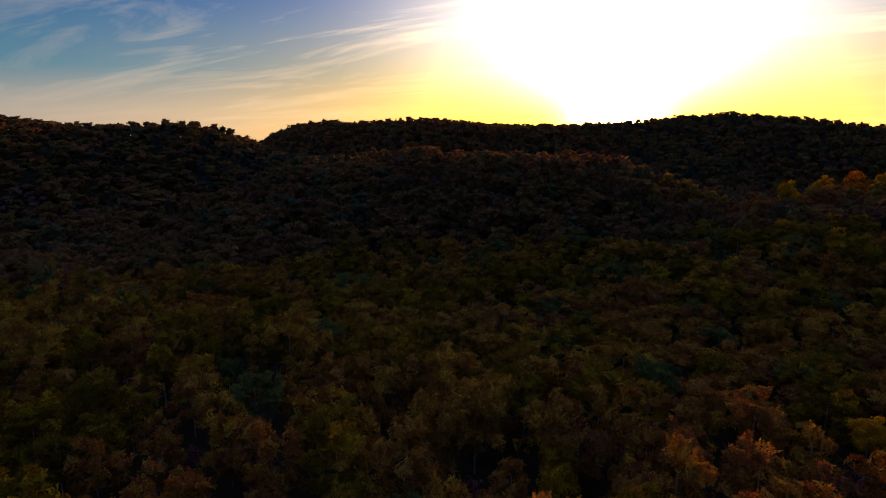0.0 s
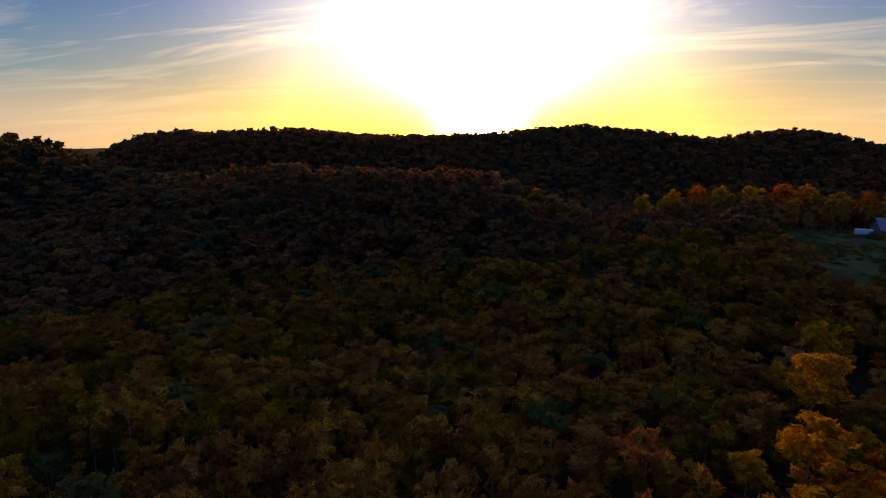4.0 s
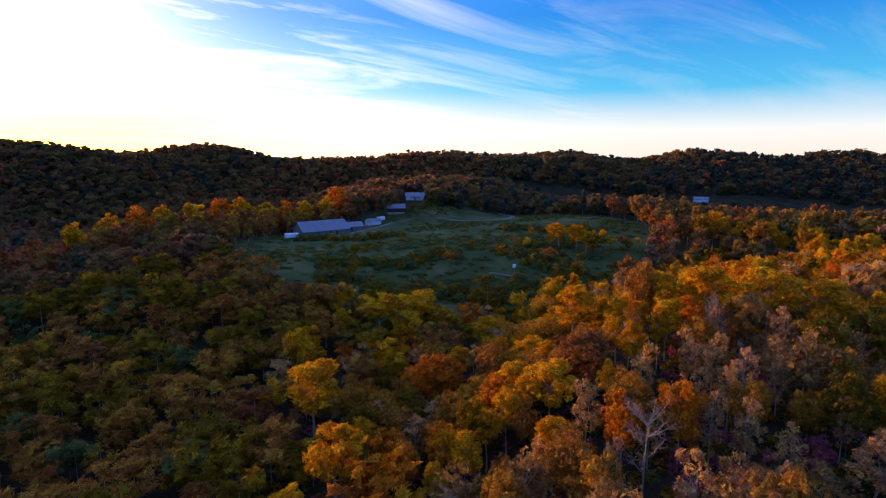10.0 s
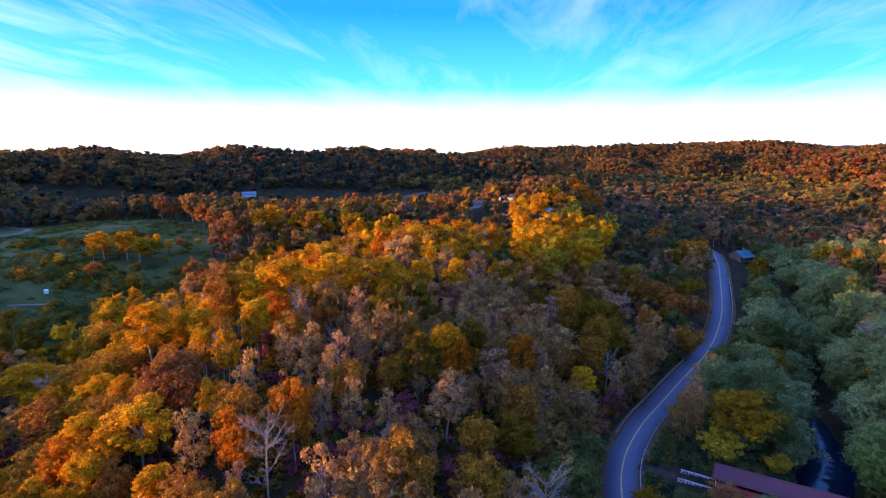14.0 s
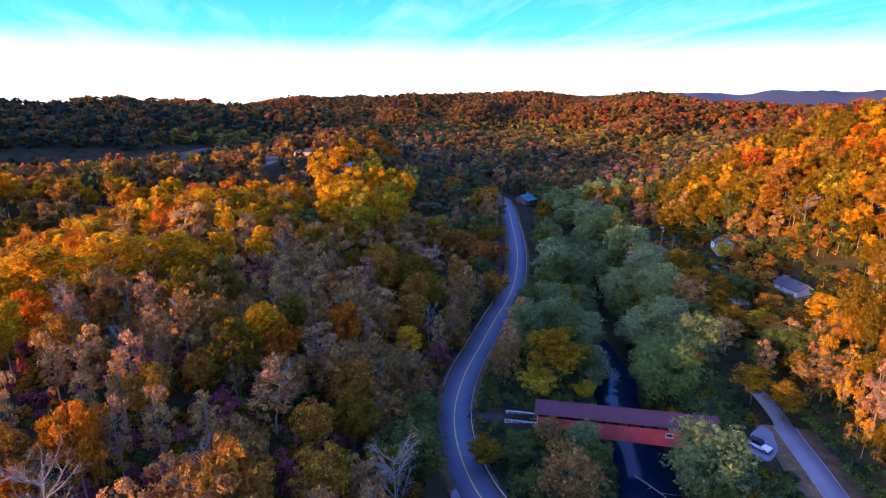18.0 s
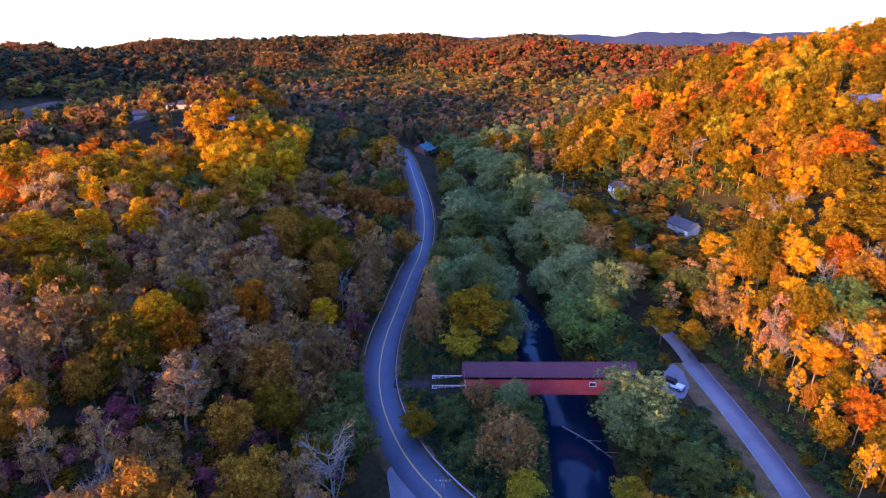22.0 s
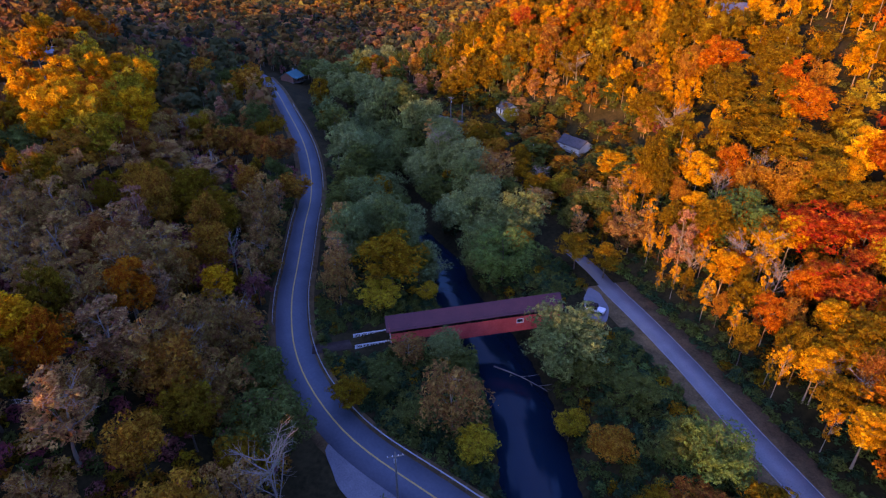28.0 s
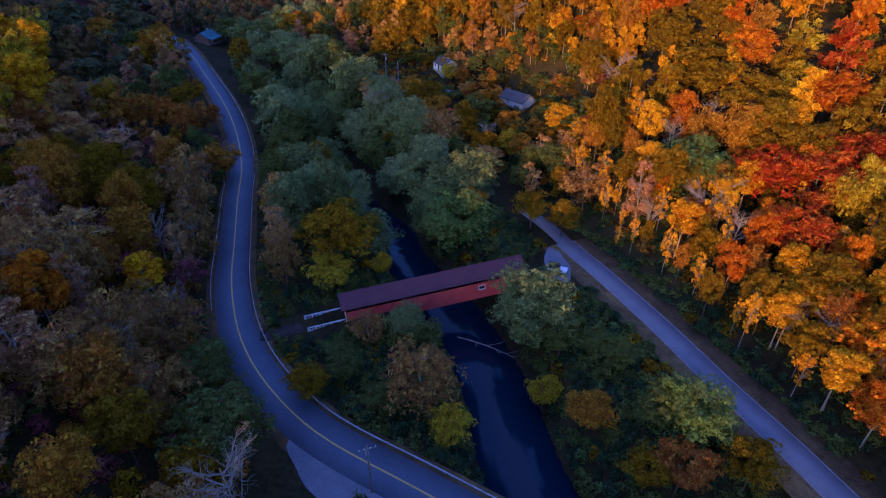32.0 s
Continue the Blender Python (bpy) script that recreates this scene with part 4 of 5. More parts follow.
def crown_points(shape, clumps, each, rg):
    """Where the leaf clusters of a crown sit, and which way they face. Unit crown: height 1 from the ground, radius about 0.3."""
    pts, nrm = [], []
    for k in range(clumps):
        if shape == "pine":
            h = rg.uniform(0.12, 0.98)
            r = 0.20 * (1.02 - h) * rg.uniform(0.55, 1.0)
            a = rg.uniform(0, 2 * math.pi)
            c, cr = np.array([r * math.cos(a), r * math.sin(a), h]), 0.055 + 0.05 * (1 - h)
        else:
            low, wide = {"round": (0.32, 0.27), "tall": (0.42, 0.18), "spread": (0.22, 0.36), "full": (0.10, 0.33), "bush": (0.05, 0.50), "thin": (0.20, 0.17)}[shape]
            u = rg.normal(0, 1, 3)
            u /= np.linalg.norm(u)
            q = rg.uniform(0.5, 1.06)
            mid = (1 + low) / 2
            wide = wide * (0.82 + 0.36 * rg.random())
            c = np.array([u[0] * wide * q, u[1] * wide * q, mid + u[2] * (1 - mid) * q * 0.9])
            cr = rg.uniform(0.17, 0.38) * wide
        d = rg.normal(0, 1, (each, 3))
        d[:, 2] = d[:, 2] * 0.9 + 0.25
        d /= np.linalg.norm(d, axis=1)[:, None]
        pts.append(c + d * cr * rg.uniform(0.72, 1.12, (each, 1)) * (1, 1, 0.85))
        nrm.append(d)
    return np.concatenate(pts), np.concatenate(nrm)


def crown_mesh(name, shape, clumps, each, leaf, mat, seed):
    rg = np.random.default_rng(seed)
    p, n = crown_points(shape, clumps, each, rg)
    v = leaf_tris(p, n, leaf, rg)
    return mesh_of(name, v, np.arange(len(v)).reshape(-1, 3), [mat])


def tube(verts, faces, a, b, ra, rb, sides):
    """A tapered limb from a to b."""
    a, b = np.asarray(a, float), np.asarray(b, float)
    d = (b - a) / np.linalg.norm(b - a)
    u = np.cross(d, (0.3, 0.9, 0.1))
    u /= np.linalg.norm(u)
    w = np.cross(d, u)
    base = len(verts)
    for c, r in ((a, ra), (b, rb)):
        for k in range(sides):
            t = 2 * math.pi * k / sides
            verts.append(c + r * (math.cos(t) * u + math.sin(t) * w))
    for k in range(sides):
        k2 = (k + 1) % sides
        faces.append((base + k, base + k2, base + sides + k2, base + sides + k))


def trunk_mesh(name, shape, mat, seed, limbs=7, twigs=0):
    """Trunk, limbs and, for a leafless tree, twigs. Unit height 1."""
    rg = np.random.default_rng(seed)
    verts, faces = [], []
    lean = rg.uniform(-0.03, 0.03, 2)
    top = 0.93 if shape == "pine" else (0.86 if twigs else 0.72)
    pts = [np.array([lean[0] * t * t * 3 + rg.uniform(-0.006, 0.006), lean[1] * t * t * 3 + rg.uniform(-0.006, 0.006), t]) for t in np.linspace(0, top, 5)]
    pts[0][2] = -0.04
    rad = np.linspace(0.011 if twigs else 0.012, 0.003, 5)
    rad[0] = 0.015 if twigs else 0.016
    for i in range(4):
        tube(verts, faces, pts[i], pts[i + 1], rad[i], rad[i + 1], 6)
    if shape != "pine":
        reach = 0.30 if shape in ("spread", "round") else 0.2
        for k in range(limbs):
            h = rg.uniform(0.28, 0.68) * (top / 0.72)
            i = min(3, int(h / top * 4))
            s = pts[i] + (pts[i + 1] - pts[i]) * (h / top * 4 - i)
            a = 2.4 * k + rg.uniform(-0.5, 0.5)
            out = reach * rg.uniform(0.5, 0.95) * (1.1 - 0.5 * h)
            e = s + np.array([out * math.cos(a), out * math.sin(a), out * rg.uniform(0.6, 1.5)])
            mid = (s + e) / 2 + np.array([0, 0, -0.02])
            thin = 0.55 if twigs else 0.6
            tube(verts, faces, s, mid, 0.009 * thin, 0.006 * thin, 5)
            tube(verts, faces, mid, e, 0.006 * thin, 0.002, 4)
            for j in range(twigs):
                f0 = rg.uniform(0.2, 1.0)
                s2 = mid + (e - mid) * f0 if j % 3 else s + (mid - s) * f0
                dd = rg.normal(0, 1, 3) * (1, 1, 0.6) + (math.cos(a), math.sin(a), 1.1)
                e2 = s2 + dd / np.linalg.norm(dd) * rg.uniform(0.05, 0.13)
                tube(verts, faces, s2, e2, 0.0020, 0.0006, 3)
                for q in range(2):
                    dd = rg.normal(0, 1, 3) + dd * 0.7
                    s3 = s2 + (e2 - s2) * rg.uniform(0.3, 0.9)
                    tube(verts, faces, s3, s3 + dd / np.linalg.norm(dd) * rg.uniform(0.03, 0.07), 0.0011, 0.0005, 3)
    return mesh_of(name, verts, faces, [mat], True)


# kind of tree: leaf colours, shape of crown, clumps, clusters a clump, cluster size, words
KINDS = {
    "golden_tulip_tree": ("gold", "tall", 60, 50, 0.025, "tall tree in golden autumn leaf", BARK_PALE),
    "orange_maple": ("orange", "round", 66, 50, 0.028, "maple in bright orange autumn leaf", BARK_PALE),
    "red_maple": ("red", "round", 66, 50, 0.028, "maple in deep red autumn leaf", BARK),
    "rust_oak": ("rust", "round", 64, 50, 0.028, "oak with rust-brown autumn leaves", BARK),
    "dull_ash": ("dull", "thin", 40, 26, 0.028, "half-bare tree with thin dull brown leaves", BARK_PALE),
    "olive_oak": ("olive", "round", 66, 50, 0.028, "broad oak with olive-green leaves", BARK),
    "yellow_elm": ("lime", "round", 64, 50, 0.028, "round elm turning yellow-green", BARK),
    "willow": ("willow", "full", 120, 44, 0.027, "spreading grey-green willow beside the creek", BARK),
    "green_box_elder": ("green", "round", 64, 50, 0.028, "dark green leafy tree of the valley floor", BARK),
    "plum_dogwood": ("plum", "spread", 30, 30, 0.045, "low tree with plum-purple autumn leaves", BARK),
    "tan_sycamore": ("tan", "full", 60, 30, 0.036, "thin tan sycamore with pale branches", BARK_PALE),
    "bare_sycamore": (None, "round", 0, 0, 0, "leafless pale-barked tree with fine grey twigs", BARK_PALE),
    "pine": ("pine", "pine", 44, 24, 0.04, "tall dark green pine tree", BARK),
    "brown_oak": ("brown", "round", 66, 50, 0.026, "broad oak with dull golden-brown leaves", BARK),
    "golden_beech": ("gold", "thin", 34, 22, 0.030, "slender beech with sparse golden leaves and pale limbs", BARK_PALE),
    "green_sycamore": ("fresh", "full", 110, 42, 0.027, "full tree with fresh green leaves", BARK),
}
WORDS = {k: v[5] for k, v in KINDS.items()}
PROTO = {}
for _i, (_k, (_pal, _shape, _c, _e, _leaf, _w, _bark)) in enumerate(KINDS.items()):
    PROTO[_k] = []
    for _j in range(3):
        _tr = trunk_mesh("trunk", _shape, _bark, 100 + _i * 10 + _j, limbs=13 if _pal is None else (11 if _shape == "thin" or _pal == "tan" else 7), twigs=13 if _pal is None else (5 if _shape == "thin" or _pal == "tan" else 0))
        _cr = crown_mesh("crown", _shape, _c, _e, _leaf, LEAF[_pal], 500 + _i * 10 + _j) if _pal else None
        _far = crown_mesh("crown", _shape, max(16, _c * 2 // 3), 20, 0.046, LEAF[_pal], 700 + _i * 10 + _j) if _pal else None
        PROTO[_k].append((_tr, _cr, _far))


def plant(kind, x, y, tall, wide=1.0, form=None, turn=None, z=None, label=""):
    """One tree as a thing of its own, with its trunk and crown."""
    tr, cr, far_cr = PROTO[kind][int(rng.integers(3)) if form is None else form]
    if x > 185 or y > 112 or (x < 46 and y > -50):
        cr = far_cr
    root = new(kind)
    h = land(x, y)[0] if z is None else z
    a = float(rng.uniform(0, 6.28)) if turn is None else turn
    root.matrix_basis = Matrix.LocRotScale((x, y, h), Euler((0, 0, a)), (tall * wide, tall * wide, tall))
    tagged(root, label or WORDS[kind], "tree", "trees of the valley woods")
    t = new("trunk", tr)
    t.parent = root
    if cr:
        c = new("crown", cr)
        c.parent = root
    return root


ROAD_D = lambda x, y: near_line(x, y, ROAD_LINE)[0]
LANE_D = lambda x, y: near_line(x, y, LANE_LINE)[0]
CREEK_D = lambda x, y: near_line(x, y, CREEK_LINE)[0]


def field(x, y):
    """The open pasture with the farm."""
    a = ((x - 190) / 120) ** 2 + ((y - 215) / 95) ** 2 < 1
    return a & (y > 105 + 0.12 * (x - 100)) & ~((x < 110) & (y > 265))


def clear(x, y):
    """True where no woods grow."""
    c = (ROAD_D(x, y) < np.where(y < -0.62 * x + 42, 9.0, 6.3)) | (LANE_D(x, y) < np.where(x < 97, 8.0, 3.0)) | (CREEK_D(x, y) < 7.5) | field(x, y)
    c |= (np.hypot(x - 82, y + 21) < 9.5) | (np.hypot((x - 72) / 15, (y + 19) / 8.5) < 1)
    # houses, yards and far meadow
    for hx, hy, hr in ((318, -134, 14), (143, -157, 6), (137, -149, 7), (116, -194, 9), (403.8, 14.1, 9), (389, -10, 9), (345, -30, 9), (142, 276, 25), (244, 326, 10)):
        c |= np.hypot(x - hx, y - hy) < hr
    c |= np.hypot((x - 520) / 130, (y - 140 + 0.45 * (x - 520)) / 48) < 1
    # open strips before the cabin and the knoll houses, and the meadow behind the knoll
    for x0, y0, x1, y1, w in ((232, -98, 318, -135, 10), (285, 9, 403.8, 14.1, 6), (300, -7, 389, -10, 5), (300, -25, 345, -30, 5), (170, -143, 206, -138, 12), (128, -141, 143, -157, 5.5), (222, 296, 244, 326, 9), (420, 370, 585, 160, 26)):
        t = np.clip(((x - x0) * (x1 - x0) + (y - y0) * (y1 - y0)) / ((x1 - x0) ** 2 + (y1 - y0) ** 2), 0, 1)
        c |= np.hypot(x - x0 - t * (x1 - x0), y - y0 - t * (y1 - y0)) < w
    # the bottom land about the bridge, where only brush and a few trees stand
    c |= (x < 112) & (x > 20) & (y < -0.12 * x - 22) & (y > -0.55 * x - 43)
    return c


def choose(x, y, z, r):
    """Kind of tree by where it stands; stands of one kind hang together."""
    d = math.hypot(x - 20, y + 10)
    if d > 370:
        big = math.sin(x / 95 + 1.4 * math.sin(y / 120)) + math.sin(y / 80 + 1.2 * math.sin(x / 130) + 1)
        if (x < 720 and -170 < y < 130 and z < 24) or (x < 560 and -270 < y <= -170 and z < 20):
            mix = (("plum_dogwood", 0.3), ("dull_ash", 0.25), ("olive_oak", 0.25), ("pine", 0.2)) if big < 0.6 else (("yellow_elm", 0.3), ("olive_oak", 0.5), ("pine", 0.2))
        elif 480 < x < 900 and -60 < y < 330 and big > -0.5:
            mix = (("pine", 0.55), ("rust_oak", 0.25), ("olive_oak", 0.2))
        elif y < -60 and x < 930 and z < 26:
            mix = (("yellow_elm", 0.32), ("golden_tulip_tree", 0.10), ("olive_oak", 0.28), ("green_box_elder", 0.30)) if big > -0.6 else (("olive_oak", 0.4), ("brown_oak", 0.3), ("pine", 0.3))
        elif 380 < x < 760 and y < -380:
            mix = (("rust_oak", 0.36), ("red_maple", 0.14), ("olive_oak", 0.3), ("orange_maple", 0.2)) if big > -0.2 else (("olive_oak", 0.5), ("green_box_elder", 0.3), ("rust_oak", 0.2))
        elif big > 0.5:
            mix = (("orange_maple", 0.10), ("rust_oak", 0.30), ("red_maple", 0.04), ("brown_oak", 0.36), ("olive_oak", 0.2))
        elif big > -0.7:
            mix = (("rust_oak", 0.22), ("olive_oak", 0.38), ("brown_oak", 0.28), ("pine", 0.12))
        else:
            mix = (("olive_oak", 0.44), ("pine", 0.3), ("rust_oak", 0.1), ("brown_oak", 0.16))
        for k, w in mix:
            r -= w
            if r < 0:
                return k
        return mix[0][0]
    drift = 0.5 + 0.25 * math.sin(x / 23 + 1.7 * math.sin(y / 31)) + 0.25 * math.sin(y / 19 + 1.3 * math.sin(x / 37) + 2)
    r = (drift * 0.8 + 0.65 * r) % 1.0
    if -40 < x < 185 and 268 < y < 430:
        mix = (("golden_tulip_tree", 0.45), ("orange_maple", 0.3), ("rust_oak", 0.15), ("olive_oak", 0.1))
    elif CREEK_D(np.array([x]), np.array([y]))[0] < 26 and x < 300:
        mix = (("willow", 0.45), ("green_box_elder", 0.27), ("olive_oak", 0.14), ("dull_ash", 0.14))
    elif y < -60 and x < 420 and z > (8 if x < 100 else 20):
        mix = (("golden_tulip_tree", 0.08), ("olive_oak", 0.30), ("golden_beech", 0.20), ("olive_oak", 0.22), ("brown_oak", 0.08), ("orange_maple", 0.06), ("yellow_elm", 0.04), ("red_maple", 0.02))
    elif y < -60 and x < 420:
        mix = (("olive_oak", 0.34), ("dull_ash", 0.18), ("green_box_elder", 0.30), ("brown_oak", 0.14), ("plum_dogwood", 0.04))
    elif x > 40 and -60 <= y < 130 and x < 330:
        if z > 13:
            mix = (("golden_tulip_tree", 0.46), ("orange_maple", 0.12), ("brown_oak", 0.18), ("olive_oak", 0.10), ("dull_ash", 0.10), ("green_box_elder", 0.04)) if y > 46 or x > 180 else (("dull_ash", 0.44), ("plum_dogwood", 0.10), ("brown_oak", 0.16), ("tan_sycamore", 0.12), ("olive_oak", 0.10), ("rust_oak", 0.08))
        elif y > 55:
            mix = (("dull_ash", 0.22), ("rust_oak", 0.18), ("golden_tulip_tree", 0.28), ("brown_oak", 0.14), ("orange_maple", 0.08), ("olive_oak", 0.10))
        else:
            mix = (("dull_ash", 0.28), ("brown_oak", 0.18), ("tan_sycamore", 0.14), ("plum_dogwood", 0.08), ("dull_ash", 0.12), ("olive_oak", 0.06), ("rust_oak", 0.10), ("golden_beech", 0.04))
    elif x < 60:
        mix = (("olive_oak", 0.40), ("brown_oak", 0.28), ("green_box_elder", 0.06), ("rust_oak", 0.20), ("plum_dogwood", 0.06))
    else:
        mix = (("rust_oak", 0.20), ("orange_maple", 0.12), ("olive_oak", 0.26), ("golden_tulip_tree", 0.16), ("brown_oak", 0.26))
        if 480 < x < 760 and 60 < y < 330 and z > 22:
            mix = (("pine", 0.45), ("rust_oak", 0.28), ("orange_maple", 0.15), ("olive_oak", 0.12))
    for k, w in mix:
        r -= w
        if r < 0:
            return k
    return mix[0][0]


def scatter(x0, y0, x1, y1, step, rg):
    gx, gy = np.meshgrid(np.arange(x0, x1, step), np.arange(y0, y1, step))
    x = gx.ravel() + rg.uniform(-0.42, 0.42, gx.size) * step
    y = gy.ravel() + rg.uniform(-0.42, 0.42, gx.size) * step
    return x, y


def is_near(x, y):
    """The stretch of woods that is built tree by tree."""
    return ((x > 25) & (x < 175) & (y > -125) & (y < 10)) | ((x > 46) & (x < 125) & (y >= 10) & (y < 105))


HERO = []          # places of trees set one by one, kept free by the woods
REACH = {"full": 0.42, "tall": 0.25, "round": 0.35, "spread": 0.47, "thin": 0.23, "pine": 0.2}


def set_tree(kind, x, y, middle, radius, label=""):
    """A tree whose crown's middle and radius are known."""
    if radius > 9.5:
        # a stand of several trees
        count = max(3, round((radius / 6.2) ** 2))
        for i in range(count):
            r, a = (radius - 5) * math.sqrt((i + 0.5) / count), 2.4 * i + x
            each = (kind, "brown_oak", kind, "olive_oak")[i % 4] if kind == "golden_tulip_tree" else kind
            set_tree(each, x + r * math.cos(a), y + r * math.sin(a), middle * (0.92 + 0.16 * math.sin(i * 2.1 + x)), 5.6 + 0.9 * math.sin(i * 3.7 + y), label)
        return
    tall = max(middle / 0.62, middle + 0.85 * radius)
    HERO.append((x, y, max(4.5, radius * 0.85)))
    plant(kind, x, y, tall, radius / (REACH[KINDS[kind][1]] * tall), label=label)


# by the bridge and along the creek: kind, place, height of the crown's middle, its radius
for row in (("yellow_elm", 111.1, -49.6, 3.6, 5.2), ("yellow_elm", 107.5, -59.7, 3.2, 2.8), ("olive_oak", 114.2, -55.3, 7.5, 8.4), ("olive_oak", 142.5, -60.3, 6, 5.1),
            ("green_sycamore", 103.7, -79.3, 8, 8.3), ("willow", 123.8, -90.7, 8, 9.0), ("willow", 133.9, -69.7, 8.5, 11.1), ("willow", 190.1, -103.7, 10.5, 19.2),
            ("willow", 164.7, -106.0, 8, 10.1), ("willow", 225.6, -131.1, 10, 15.1), ("willow", 304.6, -180.2, 10, 20.9), ("tan_sycamore", 134.9, -107.8, 7.5, 7.8),
            ("willow", 74.8, -66.2, 9.0, 8.8), ("yellow_elm", 66.0, -56.9, 4.0, 3.2), ("willow", 90.6, -50.0, 3.0, 4.0), ("green_box_elder", 86.4, -50.8, 2.8, 3.6), ("tan_sycamore", 94.4, -44.5, 3.4, 3.9),
            ("tan_sycamore", 77.4, -40.1, 7.6, 6.3), ("yellow_elm", 70.3, -38.6, 5, 3.6)):
    set_tree(*row)
# on the creek banks and beside the lane
for row in (("brown_oak", 56.9, -54.3, 3.6, 4.4), ("green_sycamore", 44.2, -59.3, 6.0, 6.0), ("green_box_elder", 49.1, -58.9, 4.4, 4.1), ("brown_oak", 42.6, -52.7, 5.6, 4.8), ("olive_oak", 46.2, -50.6, 4.4, 3.4),
            ("olive_oak", 35.9, -57.3, 5.5, 4.0), ("yellow_elm", 118.2, -118.7, 5, 4.8), ("tan_sycamore", 87.9, -105.9, 6.5, 6.5), ("olive_oak", 93.7, -93.1, 5, 4.9),
            ("olive_oak", 86.6, -94.7, 5, 4.6), ("dull_ash", 116.4, -106.3, 5, 5.1), ("brown_oak", 104.5, -85.1, 5, 3.6), ("green_box_elder", 67.9, -64.1, 3, 4.0),
            ("green_box_elder", 59.0, -64.9, 2.4, 4.5), ("olive_oak", 92.5, -30.1, 2.6, 3.8), ("green_box_elder", 91.9, -36.5, 2.6, 4.1), ("green_box_elder", 80.9, -35.4, 2.6, 3.6)):
    set_tree(*row)
# on the lit hill
for row in (("red_maple", 53.9, -115.4, 8, 7.6), ("red_maple", 45.7, -116.7, 8, 7.9), ("red_maple", 42.3, -125.7, 8, 7.6), ("red_maple", 44.6, -102.9, 7.5, 6.6),
            ("orange_maple", 49.5, -105.6, 7, 4.9), ("orange_maple", 73.1, -151.2, 9, 6.6), ("orange_maple", 100.7, -162.4, 9, 7.3), ("golden_tulip_tree", 55.9, -130.2, 9, 4.6),
            ("golden_tulip_tree", 80.9, -119.2, 9.5, 3.9), ("green_sycamore", 67.9, -113.0, 8, 7.7), ("olive_oak", 77.9, -137.9, 9, 9.3), ("olive_oak", 65.1, -134.2, 9, 7.7),
            ("olive_oak", 85.6, -160.1, 9, 7.9), ("olive_oak", 90.9, -148.6, 9, 6.7), ("olive_oak", 36.7, -92.9, 7, 6.5), ("olive_oak", 118.5, -158.3, 9, 6.8),
            ("golden_tulip_tree", 110.7, -131.9, 8, 6.0), ("orange_maple", 62.3, -101.9, 6, 3.7), ("orange_maple", 50.4, -142.5, 8, 7.7), ("brown_oak", 60.5, -112.3, 7, 5.2),
            ("olive_oak", 78.5, -107.6, 7, 4.8), ("golden_tulip_tree", 39.9, -89.0, 6, 4.4), ("orange_maple", 29.7, -84.3, 6, 6.3)):
    set_tree(*row)
# on the shaded slope above the road
for row in (("orange_maple", 109, 6.5, 9, 4.4), ("yellow_elm", 168, -150, 4.5, 4.0), ("brown_oak", 164, -152.5, 4, 3.6), ("olive_oak", 161.8, -33.8, 9, 12.9), ("rust_oak", 201.2, -68.7, 8, 10.7), ("rust_oak", 211.9, -64.8, 8, 7.1), ("orange_maple", 123.4, -7.0, 8.5, 5.4),
            ("golden_tulip_tree", 129.6, -22.9, 8, 4.7), ("green_box_elder", 103.5, -20.4, 6, 5.5), ("green_box_elder", 89.9, -15.1, 7, 7.4), ("olive_oak", 86.1, -9.5, 7, 4.6),
            ("olive_oak", 94.1, -5.7, 7.5, 4.8), ("brown_oak", 90.2, 1.2, 8, 4.4), ("dull_ash", 111.0, -1.4, 9, 5.2), ("dull_ash", 148.0, -11.8, 9, 7.1),
            ("dull_ash", 141.2, -18.1, 9, 6.1), ("dull_ash", 187.1, -42.7, 9, 7.6), ("brown_oak", 172.5, -62.2, 6, 6.4)):
    set_tree(*row)
for row in (("golden_tulip_tree", 267.8, -26.6, 10, 18.7), ("golden_tulip_tree", 216.2, -12.7, 9, 8.3), ("golden_tulip_tree", 267.2, -5.7, 10, 10.8), ("golden_tulip_tree", 259.8, -47.6, 10, 10.8),
            ("green_box_elder", 260.0, 13.6, 9, 9.5), ("orange_maple", 384.2, -60.2, 10, 15.2), ("golden_tulip_tree", 150.3, 19.7, 11, 4.8), ("golden_tulip_tree", 156.9, 10.6, 11, 5.0),
            ("dull_ash", 142.1, -1.7, 9, 6.7), ("dull_ash", 96.3, 7.3, 9, 5.6), ("brown_oak", 193.8, -14.0, 9, 9.2), ("dull_ash", 205.7, -37.8, 9, 10.1)):
    set_tree(*row)
# the belt of willows along the upper creek
_cr = CREEK_LINE[CREEK_LINE[:, 0] > 108]
for _i in range(0, len(_cr), 2):
    for _s in (-1, 1):
        _t = _cr[min(_i + 1, len(_cr) - 1)] - _cr[max(_i - 1, 0)]
        _t = _t / np.linalg.norm(_t)
        _o = _s * float(rng.uniform(5.5, 8.5)) if _i % 4 else _s * float(rng.uniform(12, 18))
        _x, _y = _cr[_i][0] - _t[1] * _o + float(rng.uniform(-1.5, 1.5)), _cr[_i][1] + _t[0] * _o
        if _x > 225 and abs(_y + 98 + 0.43 * (_x - 232)) < 11:
            continue
        if all(math.hypot(_x - h[0], _y - h[1]) > max(4.5, h[2] * 0.8) for h in HERO) and ROAD_D(np.array([_x]), np.array([_y]))[0] > 9:
            set_tree("willow" if rng.random() < 0.75 else "green_box_elder", _x, _y, float(rng.uniform(6, 8.5)), float(rng.uniform(5, 7.5)))
